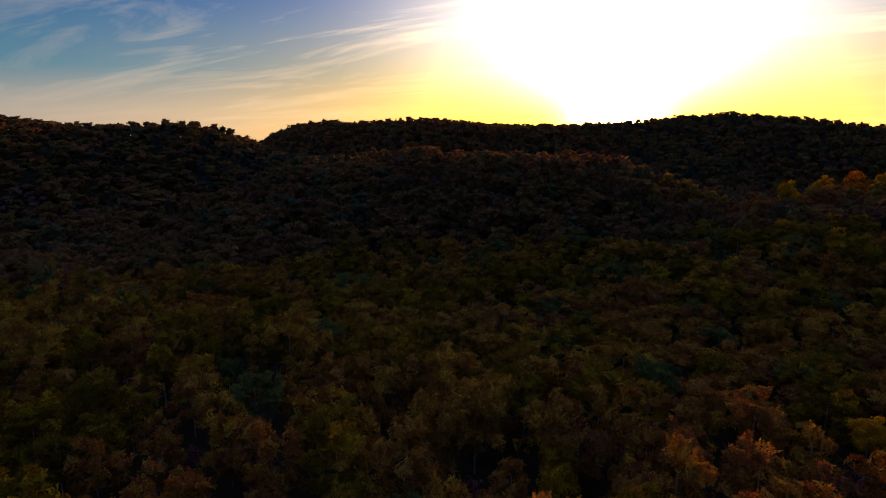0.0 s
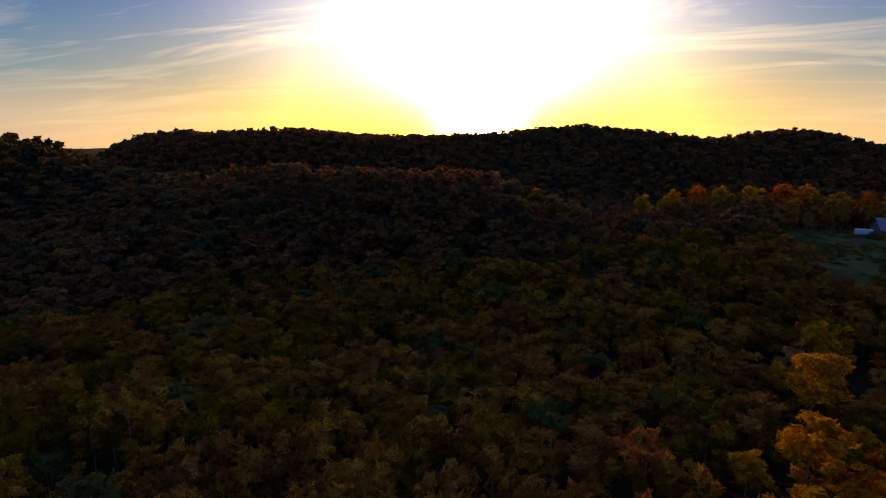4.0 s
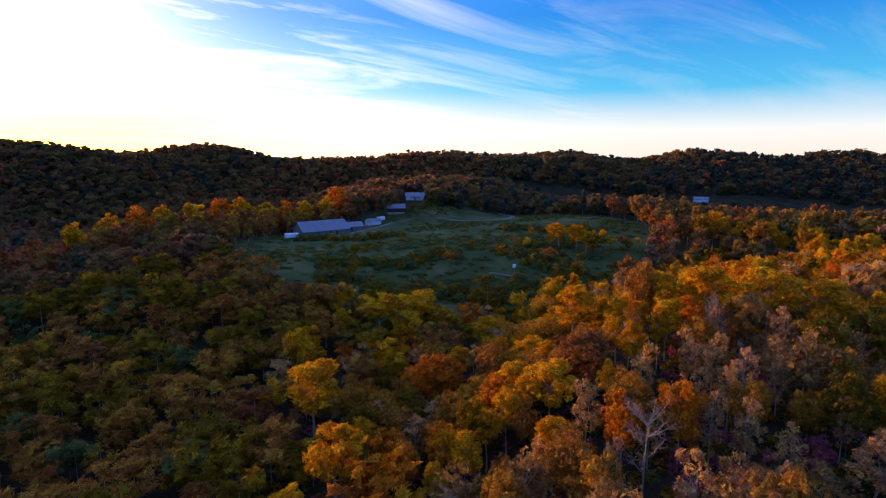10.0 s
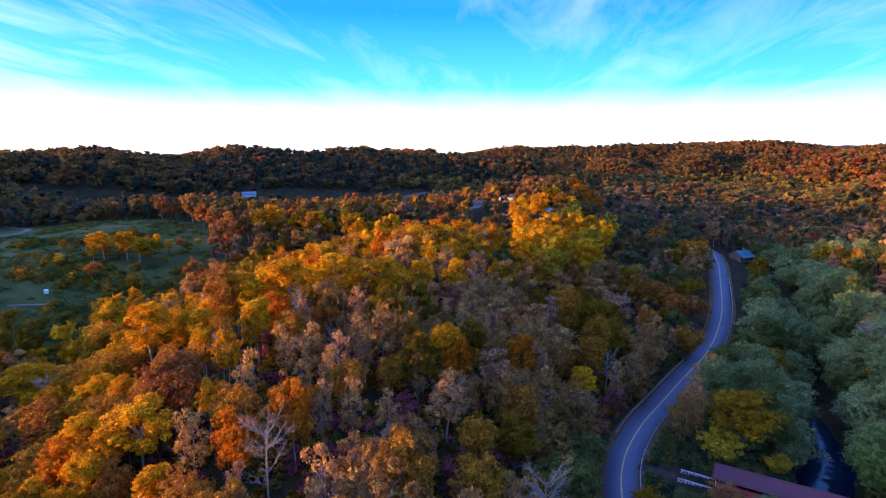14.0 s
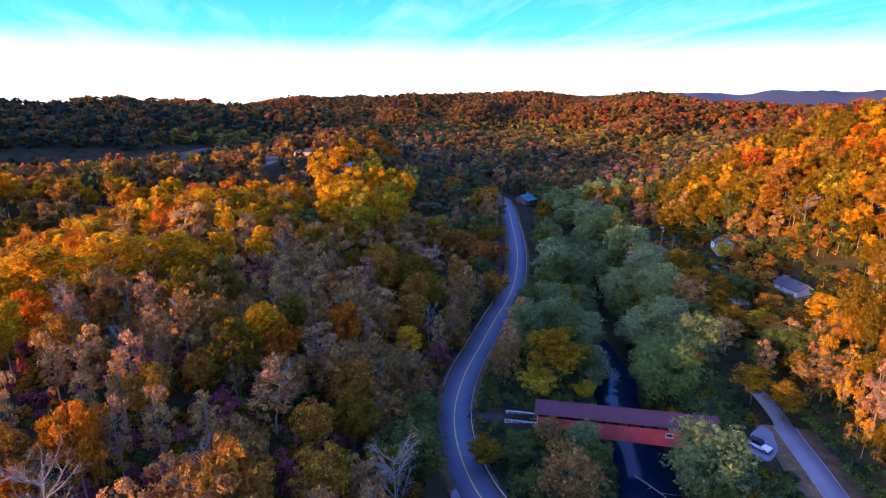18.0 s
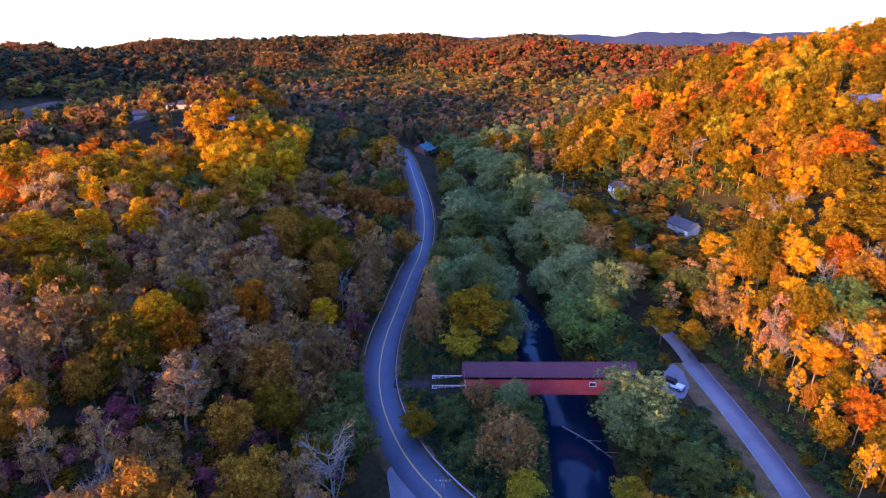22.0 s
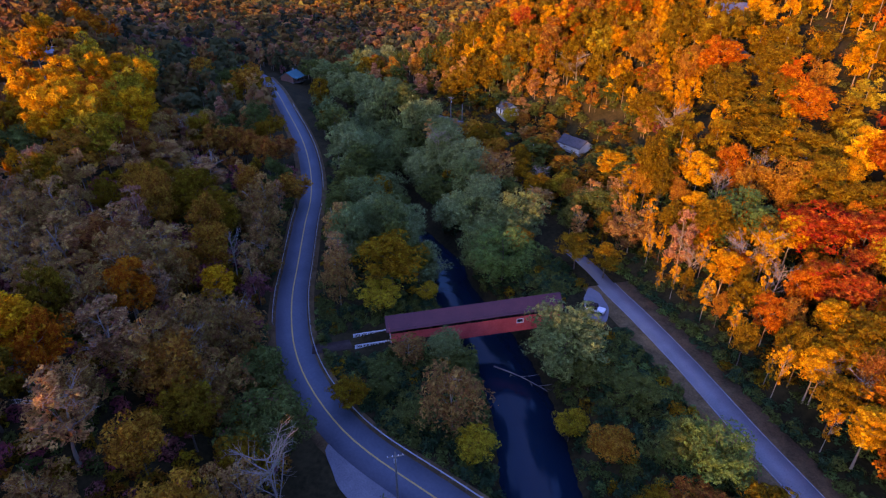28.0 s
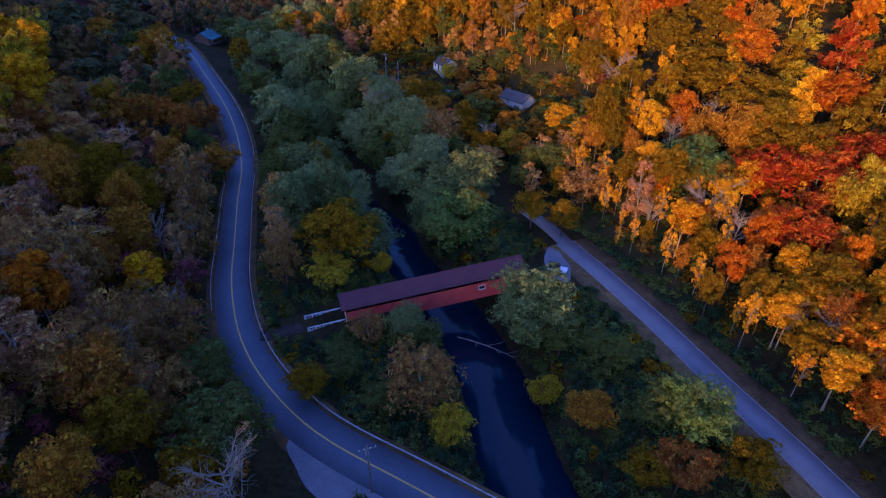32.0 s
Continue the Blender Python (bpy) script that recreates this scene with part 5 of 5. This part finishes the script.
# along the edge of the knoll and below the pasture
for row in (("golden_tulip_tree", 46.4, 100.0, 14, 7.8), ("golden_tulip_tree", 38.1, 74.5, 12, 6.4), ("golden_tulip_tree", 56.6, 129.6, 11, 5.5), ("golden_tulip_tree", 28, 73, 8, 4.6), ("golden_tulip_tree", 90.0, 138.3, 10, 8.4), ("golden_tulip_tree", 102.0, 135.0, 10, 8.6), ("orange_maple", 75.4, 90.3, 9, 8.1),
            ("golden_tulip_tree", 106.9, 73.8, 13, 7.0), ("golden_tulip_tree", 78.2, 57.7, 11, 6.1), ("golden_tulip_tree", 68.2, 48.5, 9, 4.3), ("golden_tulip_tree", 110.1, 108.1, 8, 6.9),
            ("rust_oak", 86.9, 82.9, 8, 7.0), ("golden_tulip_tree", 125.6, 63.1, 13, 9.9), ("golden_tulip_tree", 127.6, 49.8, 13, 8.7), ("golden_tulip_tree", 137.8, 39.7, 13, 8.8),
            ("golden_tulip_tree", 143.6, 29.1, 12, 7.7), ("orange_maple", 77.2, 40.3, 10, 4.7), ("orange_maple", 83.7, 33.1, 11, 5.0), ("golden_tulip_tree", 110.9, 9.6, 10, 5.6),
            ("olive_oak", 178.9, -34.1, 9, 11.0), ("rust_oak", 217.0, -64.4, 9, 9.6), ("rust_oak", 95.6, 114.9, 8, 8.5)):
    set_tree(*row)
# on the knoll
for row in (("golden_tulip_tree", 271.7, 112.1, 12, 15.4), ("golden_tulip_tree", 270.4, 90.6, 12, 13.1), ("golden_tulip_tree", 270.4, 70.6, 12, 13.5), ("golden_tulip_tree", 272.2, 50.3, 12, 11.6),
            ("yellow_elm", 261.8, 63.7, 9, 5.7), ("green_box_elder", 263.6, 17.4, 9, 10.0), ("olive_oak", 209.5, 23.3, 9, 8.9), ("golden_tulip_tree", 260.6, -18.6, 11, 15.4),
            ("golden_tulip_tree", 261.4, -4.1, 11, 12.1), ("golden_tulip_tree", 268.4, -40.2, 11, 13.1), ("golden_tulip_tree", 352.7, -38.5, 11, 14.7), ("orange_maple", 403.4, -60.1, 11, 13.5),
            ("golden_tulip_tree", 229.7, 159.4, 8, 11.8), ("golden_tulip_tree", 221.2, 171.0, 7, 7.7), ("olive_oak", 240.5, 97.7, 9, 12.1), ("olive_oak", 207.2, 56.6, 9, 9.1),
            ("brown_oak", 205.8, 33.5, 9, 8.9)):
    set_tree(*row)
# leafless trees
for bx, by, mid, wide in ((62.2, -102.5, 7, 6.8), (53.9, -99.6, 7, 5.0), (70.5, -127.2, 7, 5.2), (101.2, -143.2, 8, 7.8), (154.7, -169.8, 8, 9.1), (76.2, -120.0, 7, 5.0), (40.2, -84.7, 6, 4.5), (34.6, -84.0, 6, 4.4), (106.3, -10.4, 8, 5.6), (117.9, -22.3, 8, 5.2), (142.0, -31.5, 8, 5.7), (242.4, -56.2, 8, 7.7), (127.3, -118.8, 5, 5.3), (159.6, -107.7, 7, 7.2)):
    HERO.append((bx, by, 3.5))
    plant("bare_sycamore", bx, by, mid / 0.55, wide * 2.6 / (mid / 0.55))


# tall lit trees along the edge of the wood beside the barn
for i in range(12):
    set_tree(("golden_tulip_tree", "golden_tulip_tree", "orange_maple")[i % 3], 22 + 14.5 * i + float(rng.uniform(-3, 3)), 283 + 4.1 * i + float(rng.uniform(-4, 4)), float(rng.uniform(13.5, 15)), float(rng.uniform(6, 7.5)))
# lit trees on the shoulder of the far knoll, and along the foot of the hill by the lane
for x, y, kind in ((275, -21, 0), (268, -28, 0), (262, -36, 1), (285, -40, 0), (297, -60, 2), (290, -12, 0), (301, -24, 0), (255, -24, 0), (280, -55, 0), (270, -46, 2), (292, -48, 0), (248, -30, 1), (260, -14, 0), (284, -28, 0), (306, -42, 2), (240, -12, 0), (214, -17, 0), (222, -26, 0), (230, -18, 0), (236, -34, 2), (228, -38, 0), (206, -12, 0), (246, -42, 0), (199, -20, 2)):
    set_tree(("golden_tulip_tree", "orange_maple", "yellow_elm")[kind], x, y, float(rng.uniform(14, 16)), float(rng.uniform(6.5, 8)))
for x, y, kind in ((26, -72.5, 1), (31.5, -76.5, 0), (36.5, -80.5, 2), (41, -84.5, 0), (46, -88.5, 2), (51.5, -92.5, 1), (57.5, -96, 2), (43, -94, 0), (36.5, -89.5, 0), (50, -100, 1), (30, -84, 2), (63, -98.5, 0), (24, -80, 1), (57, -112, 0), (36, -101, 1), (64.5, -114, 1), (76, -110, 0), (78, -127, 1), (30, -94, 0)):
    set_tree(("golden_tulip_tree", "orange_maple", "olive_oak")[kind], x, y, float(rng.uniform(6, 8.5)), float(rng.uniform(3.2, 4.3)))


def build_near_woods():
    rg = np.random.default_rng(21)
    x, y = scatter(20, -130, 180, 120, 6.2, rg)
    keep = is_near(x, y) & ~clear(x, y)
    for hx, hy, hr in HERO:
        keep &= np.hypot(x - hx, y - hy) > hr
    keep &= ~((y > -60) & (y < 60) & (rg.random(len(x)) < 0.17))
    x, y = x[keep], y[keep]
    z = land(x, y)
    for i in range(len(x)):
        kind = choose(x[i], y[i], z[i], rg.random())
        if 52 < x[i] < 108 and -22 < y[i] < 34 and kind in ("rust_oak", "orange_maple", "golden_tulip_tree", "yellow_elm") and rg.random() < 0.8:
            kind = ("dull_ash", "plum_dogwood", "brown_oak", "tan_sycamore")[int(rg.integers(4))]
        if rg.random() < (0.16 if kind == "dull_ash" else 0.02):
            kind = "bare_sycamore"
        tall = rg.uniform(12, 18.5) * (0.55 if kind == "plum_dogwood" else 1)
        if CREEK_D(x[i:i + 1], y[i:i + 1])[0] < 24:
            tall *= 0.8
        wide = rg.uniform(0.72, 1.08)
        if x[i] < 44 and -32 < y[i] < 25:
            tall, wide = tall * 0.82, wide * 1.2
        if 80 < x[i] < 108 and -22 < y[i] < 34:
            tall *= 0.88
        elif 44 < x[i] < 80 and -22 < y[i] < 34:
            tall *= 1.08
        if y[i] > 68 and x[i] < 125:
            tall, wide = tall * 0.75, wide * 1.4
        if y[i] < -95 and x[i] > 95 and z[i] < 14:
            tall, wide = tall * 0.62, wide * 1.5
        plant(kind, x[i], y[i], tall, wide, z=z[i])
    # slim young trees close together along the foot of the lit hill
    x, y = scatter(24, -122, 112, -70, 4.0, rg)
    keep = (LANE_D(x, y) > 7.5) & (y < -0.47 * x - 52) & (rg.random(len(x)) < 0.8)
    for hx, hy, hr in HERO:
        keep &= np.hypot(x - hx, y - hy) > hr * 0.6
    for px, py in zip(x[keep], y[keep]):
        lit = px < 95
        kind = ("golden_beech", "orange_maple", "golden_beech", "olive_oak", "brown_oak", "golden_beech")[int(rg.integers(6))] if lit else ("olive_oak", "dull_ash", "rust_oak")[int(rg.integers(3))]
        plant(kind, px, py, rg.uniform(6, 13) * (1 if lit else 0.75), rg.uniform(0.55, 0.8))


def woods(name, x, y, clumps, each, leaf, tall, label, rg, trunks, fine=False, broad=1.0):
    """Many trees joined: one mesh, one material a kind of tree."""
    z = land(x, y)
    forms = {}
    names = list(KINDS)
    for i, (k, (pal, shape, *_)) in enumerate(KINDS.items()):
        forms[k] = []
        for j in range(4):
            r2 = np.random.default_rng(900 + i * 10 + j)
            shp = "tall" if pal is None else shape
            p, n = crown_points(shp, clumps, each, r2)
            if shp != "pine":
                down = 0.09 if name == "hillside_woods" else (0.14 if trunks else 0.26)
                p[:, 2] = (p[:, 2] - down) / (1 - down)
            forms[k].append(leaf_tris(p, n, leaf * (0.6 if pal is None else 1), r2, 0.5 if trunks else 0.28))
    pals = list(PALETTE) + ["bark"]
    verts, mats, tones = [], [], []
    tv = []
    for s in range(4):
        tv.append((math.cos(s * math.pi / 2), math.sin(s * math.pi / 2)))
    for i in range(len(x)):
        k = choose(x[i], y[i], z[i], rg.random())
        pal = KINDS[k][0] or "dull"
        v = forms[k][int(rg.integers(4))]
        a = rg.uniform(0, 6.28)
        c, s = math.cos(a), math.sin(a)
        h = rg.uniform(*tall) * ((0.5 if trunks else 0.75) if k == "plum_dogwood" else 1)
        w = h * rg.uniform(0.9, 1.25) * broad
        if 95 < x[i] < 240 and -175 < y[i] < -90 and z[i] < 15:
            h *= 0.58
        elif y[i] > 68 and x[i] < 130 and y[i] < 260:
            h *= 0.78
            w *= 1.12
        verts.append(np.c_[(v[:, 0] * c - v[:, 1] * s) * w + x[i], (v[:, 0] * s + v[:, 1] * c) * w + y[i], v[:, 2] * h + z[i]])
        q = len(v) // 3
        mats.append(np.full(q, pals.index(pal), np.int32))
        tones.append(np.full(q, rg.random(), np.float32))
        if trunks:
            r = 0.011 * h
            t = []
            for s1, s2 in ((0, 1), (1, 2), (2, 3), (3, 0)):
                ring = [(x[i] + px * r * g, y[i] + py * r * g, z[i] + hh) for (px, py), hh, g in ((tv[s1], -0.4, 1), (tv[s2], -0.4, 1), (tv[s2], 0.75 * h, 0.3), (tv[s1], 0.75 * h, 0.3))]
                t += [ring[c] for c in (0, 1, 2, 0, 2, 3)]
            verts.append(np.array(t))
            q = 8
            mats.append(np.full(q, pals.index("bark"), np.int32))
            tones.append(np.zeros(q, np.float32))
    v = np.concatenate(verts)
    me = mesh_of(name, v, np.arange(len(v)).reshape(-1, 3), [(LEAF_MID if fine else LEAF_HAZED)[p] for p in PALETTE] + [BARK_PALE])
    me.polygons.foreach_set("material_index", np.concatenate(mats))
    at = me.attributes.new("tone", "FLOAT", "FACE")
    at.data.foreach_set("value", np.concatenate(tones))
    ob = new(name, me)
    return tagged(ob, label, "woods", kind="stuff")


def in_front(x, y):
    """The half of the country that lies open to the view; behind it only a thin belt of woods is needed."""
    return (y > -0.35 * x - 62) | (x > 0)


def faces_valley(x, y, z):
    """Slopes that can be seen from above the valley; the far sides of the ridges stay bare."""
    ok = np.ones(len(x), bool)
    for t in np.linspace(0.25, 0.97, 19):
        ok &= land(10 + (x - 10) * t, (y - 0) * t) + 5 < 72 + (z + 16 - 72) * t
    return ok


def build_woods():
    rg = np.random.default_rng(33)
    x, y = scatter(-330, -330, 480, 420, 7.9, rg)
    d = np.hypot(x - 20, y + 10)
    base = ~is_near(x, y) & ~clear(x, y) & in_front(x, y)
    for hx, hy, hr in HERO:
        base &= np.hypot(x - hx, y - hy) > hr
    inner = (d < 235) | ((y < -90) & (d < 320))
    lit = (y < -66) & (x > -10)
    k = base & inner & lit
    woods("hillside_woods", x[k], y[k], 26, 22, 0.055, (10, 17.5), "golden and olive autumn woods on the lit hill", rg, True, True)
    k = base & inner & ~lit
    woods("slope_woods", x[k], y[k], 20, 13, 0.078, (10, 18.5), "mixed autumn woods on the slopes round the valley", rg, True, True)
    fx, fy = scatter(108, -178, 240, -104, 5.6, rg)
    f = ~clear(fx, fy) & (land(fx, fy) < 38) & (LANE_D(fx, fy) > 5) & (CREEK_D(fx, fy) > 9) & (np.hypot(fx - 143, fy + 156) > 7) & (np.hypot(fx - 137, fy + 149) > 5)
    woods("valley_thicket", fx[f], fy[f], 20, 14, 0.075, (5, 8.5), "dull brown thicket on the valley floor", rg, True, True)
    fx, fy = scatter(108, -200, 215, -152, 5.4, rg)
    f = (land(fx, fy) > 12) & (np.hypot(fx - 116, fy + 194) > 9)
    woods("steep_woods", fx[f], fy[f], 24, 15, 0.068, (8, 13), "golden young woods on the steep slope", rg, True, True)
    k = base & ~inner & (d < 380) & faces_valley(x, y, land(x, y))
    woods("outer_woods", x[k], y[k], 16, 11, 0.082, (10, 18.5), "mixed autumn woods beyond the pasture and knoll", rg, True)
    x, y = scatter(-800, -760, 1500, 1000, 8.6, rg)
    d = np.hypot(x - 20, y + 10)
    k = ~clear(x, y) & (d >= 380) & (d < 1350) & in_front(x, y) & (y < 40 + 1.3 * np.abs(x) + 760)
    k &= faces_valley(x, y, land(x, y))
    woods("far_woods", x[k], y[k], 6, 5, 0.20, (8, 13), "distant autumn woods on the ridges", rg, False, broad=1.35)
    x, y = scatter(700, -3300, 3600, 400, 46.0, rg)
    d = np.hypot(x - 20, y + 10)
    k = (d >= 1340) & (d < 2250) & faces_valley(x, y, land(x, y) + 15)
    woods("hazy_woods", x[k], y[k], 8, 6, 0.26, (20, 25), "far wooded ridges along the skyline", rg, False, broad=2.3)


build_near_woods()
build_woods()

# ---------------------------------------------------------------- undergrowth and pasture
def undergrowth(name, x, y, tall, wide, leaf, clusters, mix, label, rg, category="shrubs"):
    """Low bushes joined into one piece of ground cover."""
    z = land(x, y)
    forms = []
    for j in range(6):
        r2 = np.random.default_rng(1500 + j)
        d = r2.normal(0, 1, (clusters, 3))
        d /= np.linalg.norm(d, axis=1)[:, None]
        d[:, 2] = np.abs(d[:, 2])
        p = d * r2.uniform(0.55, 1.0, (clusters, 1)) * (0.5, 0.5, 0.9)
        forms.append(leaf_tris(p, d, leaf, r2))
    pals = list(PALETTE)
    kinds, weights = zip(*mix)
    pick = rg.choice(len(kinds), len(x), p=np.array(weights) / sum(weights))
    form = rg.integers(6, size=len(x))
    h, w = rg.uniform(*tall, len(x)), rg.uniform(*wide, len(x))
    tone = rg.random(len(x))
    verts, mats, tones = [], [], []
    for i in range(len(x)):
        v = forms[form[i]]
        verts.append(v * (w[i], w[i], h[i]) + (x[i], y[i], z[i] - 0.1))
        mats.append(np.full(clusters, pals.index(kinds[pick[i]]), np.int32))
        tones.append(np.full(clusters, tone[i], np.float32))
    v = np.concatenate(verts)
    me = mesh_of(name, v, np.arange(len(v)).reshape(-1, 3), [LEAF_MID[p] for p in PALETTE])
    me.polygons.foreach_set("material_index", np.concatenate(mats))
    at = me.attributes.new("tone", "FLOAT", "FACE")
    at.data.foreach_set("value", np.concatenate(tones))
    tagged(new(name, me), label, category, kind="stuff")


def build_undergrowth():
    rg = np.random.default_rng(55)
    bridge_free = lambda x, y: np.hypot(x - 94 - np.clip((x - 94) * 0.545 + (y + 61) * 0.838, -22, 26) * 0.545, y + 61 - np.clip((x - 94) * 0.545 + (y + 61) * 0.838, -22, 26) * 0.838) > 4.0
    x, y = scatter(25, -128, 200, 60, 2.4, rg)
    apron = (np.hypot((x - 83) / 9.5, (y + 21) / 6) > 1) & (np.hypot((x - 79) / 7, (y + 84) / 5.5) > 1)
    k = (ROAD_D(x, y) > 5.6) & (LANE_D(x, y) > 5.6) & (CREEK_D(x, y) > 7.2) & apron & bridge_free(x, y) & (rg.random(len(x)) < 0.8)
    mix = (("olive", 0.30), ("green", 0.22), ("brown", 0.18), ("plum", 0.30))
    slope = k & (y > -0.12 * x - 20)
    undergrowth("undergrowth", x[slope], y[slope], (0.9, 3.8), (1.9, 3.8), 0.26, 40, mix, "tangled brush and saplings under the trees", rg)
    k &= ~slope
    undergrowth("undergrowth", x[k], y[k], (0.7, 2.8), (1.9, 3.6), 0.26, 40, (("green", 0.50), ("pine", 0.42), ("olive", 0.08)), "dark green brush on the valley floor", rg)
    x, y = scatter(28, -120, 125, -24, 1.6, rg)
    apron = (np.hypot((x - 83) / 9.5, (y + 21) / 6) > 1) & (np.hypot((x - 80) / 7.5, (y + 84) / 5.5) > 1)
    k = (ROAD_D(x, y) > 5.0) & (LANE_D(x, y) > 5.4) & (CREEK_D(x, y) > 7.0) & apron & bridge_free(x, y) & clear(x, y)
    undergrowth("bottomland_brush", x[k], y[k], (0.4, 1.7), (1.4, 2.8), 0.24, 60, (("green", 0.52), ("pine", 0.40), ("fresh", 0.08)), "dense low brush on the creek bottom land", rg)
    x, y = scatter(40, -140, 260, -30, 1.7, rg)
    d = CREEK_D(x, y)
    k = (d > 6.3) & (d < 14.5) & (LANE_D(x, y) > 5.4) & (ROAD_D(x, y) > 5.4) & bridge_free(x, y) & (x + 0.2 * y > 74)
    undergrowth("creekside_brush", x[k], y[k], (0.8, 2.6), (1.6, 3.4), 0.24, 44, (("green", 0.42), ("pine", 0.46), ("fresh", 0.06), ("willow", 0.06)), "dark leafy brush hanging over the creek banks", rg)
    x, y = scatter(20, 60, 130, 120, 4.0, rg)
    undergrowth("undergrowth", x, y, (1.0, 2.6), (2.5, 4.5), 0.36, 14, mix, "tangled brush below the knoll woods", rg)
    x, y = scatter(15, -235, 215, -66, 3.9, rg)
    k = (land(x, y) > 4.5) & (y < -0.47 * x - 50) & (LANE_D(x, y) > 6.0) & (np.hypot(x - 116, y + 194) > 9)
    undergrowth("hillside_brush", x[k], y[k], (1.0, 3.6), (2.8, 5.0), 0.22, 34, (("olive", 0.40), ("brown", 0.34), ("green", 0.26)), "autumn brush under the hillside trees", rg)
    # pasture: rows of low scrub and scattered bushes
    x, y = scatter(75, 110, 320, 320, 3.6, rg)
    rows = np.sin((y + 0.28 * x) / 9.5 + 0.6 * np.sin(x / 27)) + 0.4 * np.sin(x / 17 + y / 23)
    k = field(x, y) & ((rows > 0.15) | (rg.random(len(x)) < 0.25)) & (rg.random(len(x)) < 0.9) & (np.hypot(x - 165, y - 285) > 36) & (np.hypot(x - 244, y - 326) > 14) & (np.hypot(x - 262, y - 268) > 26)
    undergrowth("pasture_scrub", x[k], y[k], (0.5, 1.7), (3.0, 5.5), 0.24, 34, (("green", 0.66), ("olive", 0.34)), "low green scrub in rows across the pasture", rg)
    # thick hedges, bush groups and the scrub along the near edge of the pasture
    bx, by = [], []
    for x0, y0, x1, y1, w in ((118, 255, 169, 234, 4), (101, 202, 166, 186, 6), (96, 188, 134, 151, 7), (134, 151, 178, 142, 7), (190, 180, 201, 134, 7), (70, 177, 89, 150, 6), (231, 304, 340, 311, 4), (211, 186, 206, 150, 6), (228, 215, 262, 180, 5), (96, 140, 150, 122, 9), (190, 128, 235, 128, 8)):
        n = int(math.hypot(x1 - x0, y1 - y0) * w / 3.0)
        t = rg.random(n)
        bx.append(x0 + (x1 - x0) * t + rg.normal(0, w * 0.5, n))
        by.append(y0 + (y1 - y0) * t + rg.normal(0, w * 0.5, n) + 4 * np.sin(t * 9))
    undergrowth("pasture_hedges", np.concatenate(bx), np.concatenate(by), (1.8, 4.6), (3.6, 7.0), 0.19, 60, (("green", 0.56), ("olive", 0.34), ("brown", 0.10)), "overgrown hedges and thickets between the pasture terraces", rg, "hedge")


build_undergrowth()
# single bushes and small trees in the pasture
for bx, by, kind in ((108, 186, "olive_oak"), (120, 205, "olive_oak"), (152, 176, "rust_oak"), (178, 190, "olive_oak"), (205, 178, "yellow_elm"), (216, 172, "golden_tulip_tree"), (226, 166, "golden_tulip_tree"),
                     (236, 160, "yellow_elm"), (222, 190, "olive_oak"), (246, 172, "rust_oak"), (212, 150, "olive_oak"), (198, 158, "rust_oak"), (205, 318, "orange_maple"), (222, 300, "rust_oak"), (196, 140, "olive_oak"), (230, 168, "golden_tulip_tree"), (234, 172, "golden_tulip_tree"), (240, 160, "golden_tulip_tree"), (244, 155, "yellow_elm"), (247, 162, "golden_tulip_tree"), (251, 152, "rust_oak"), (224, 172, "olive_oak"), (238, 166, "yellow_elm"), (255, 146, "golden_tulip_tree"), (248, 147, "olive_oak")):
    plant(kind, bx, by, float(rng.uniform(5, 8.5)), 1.35)
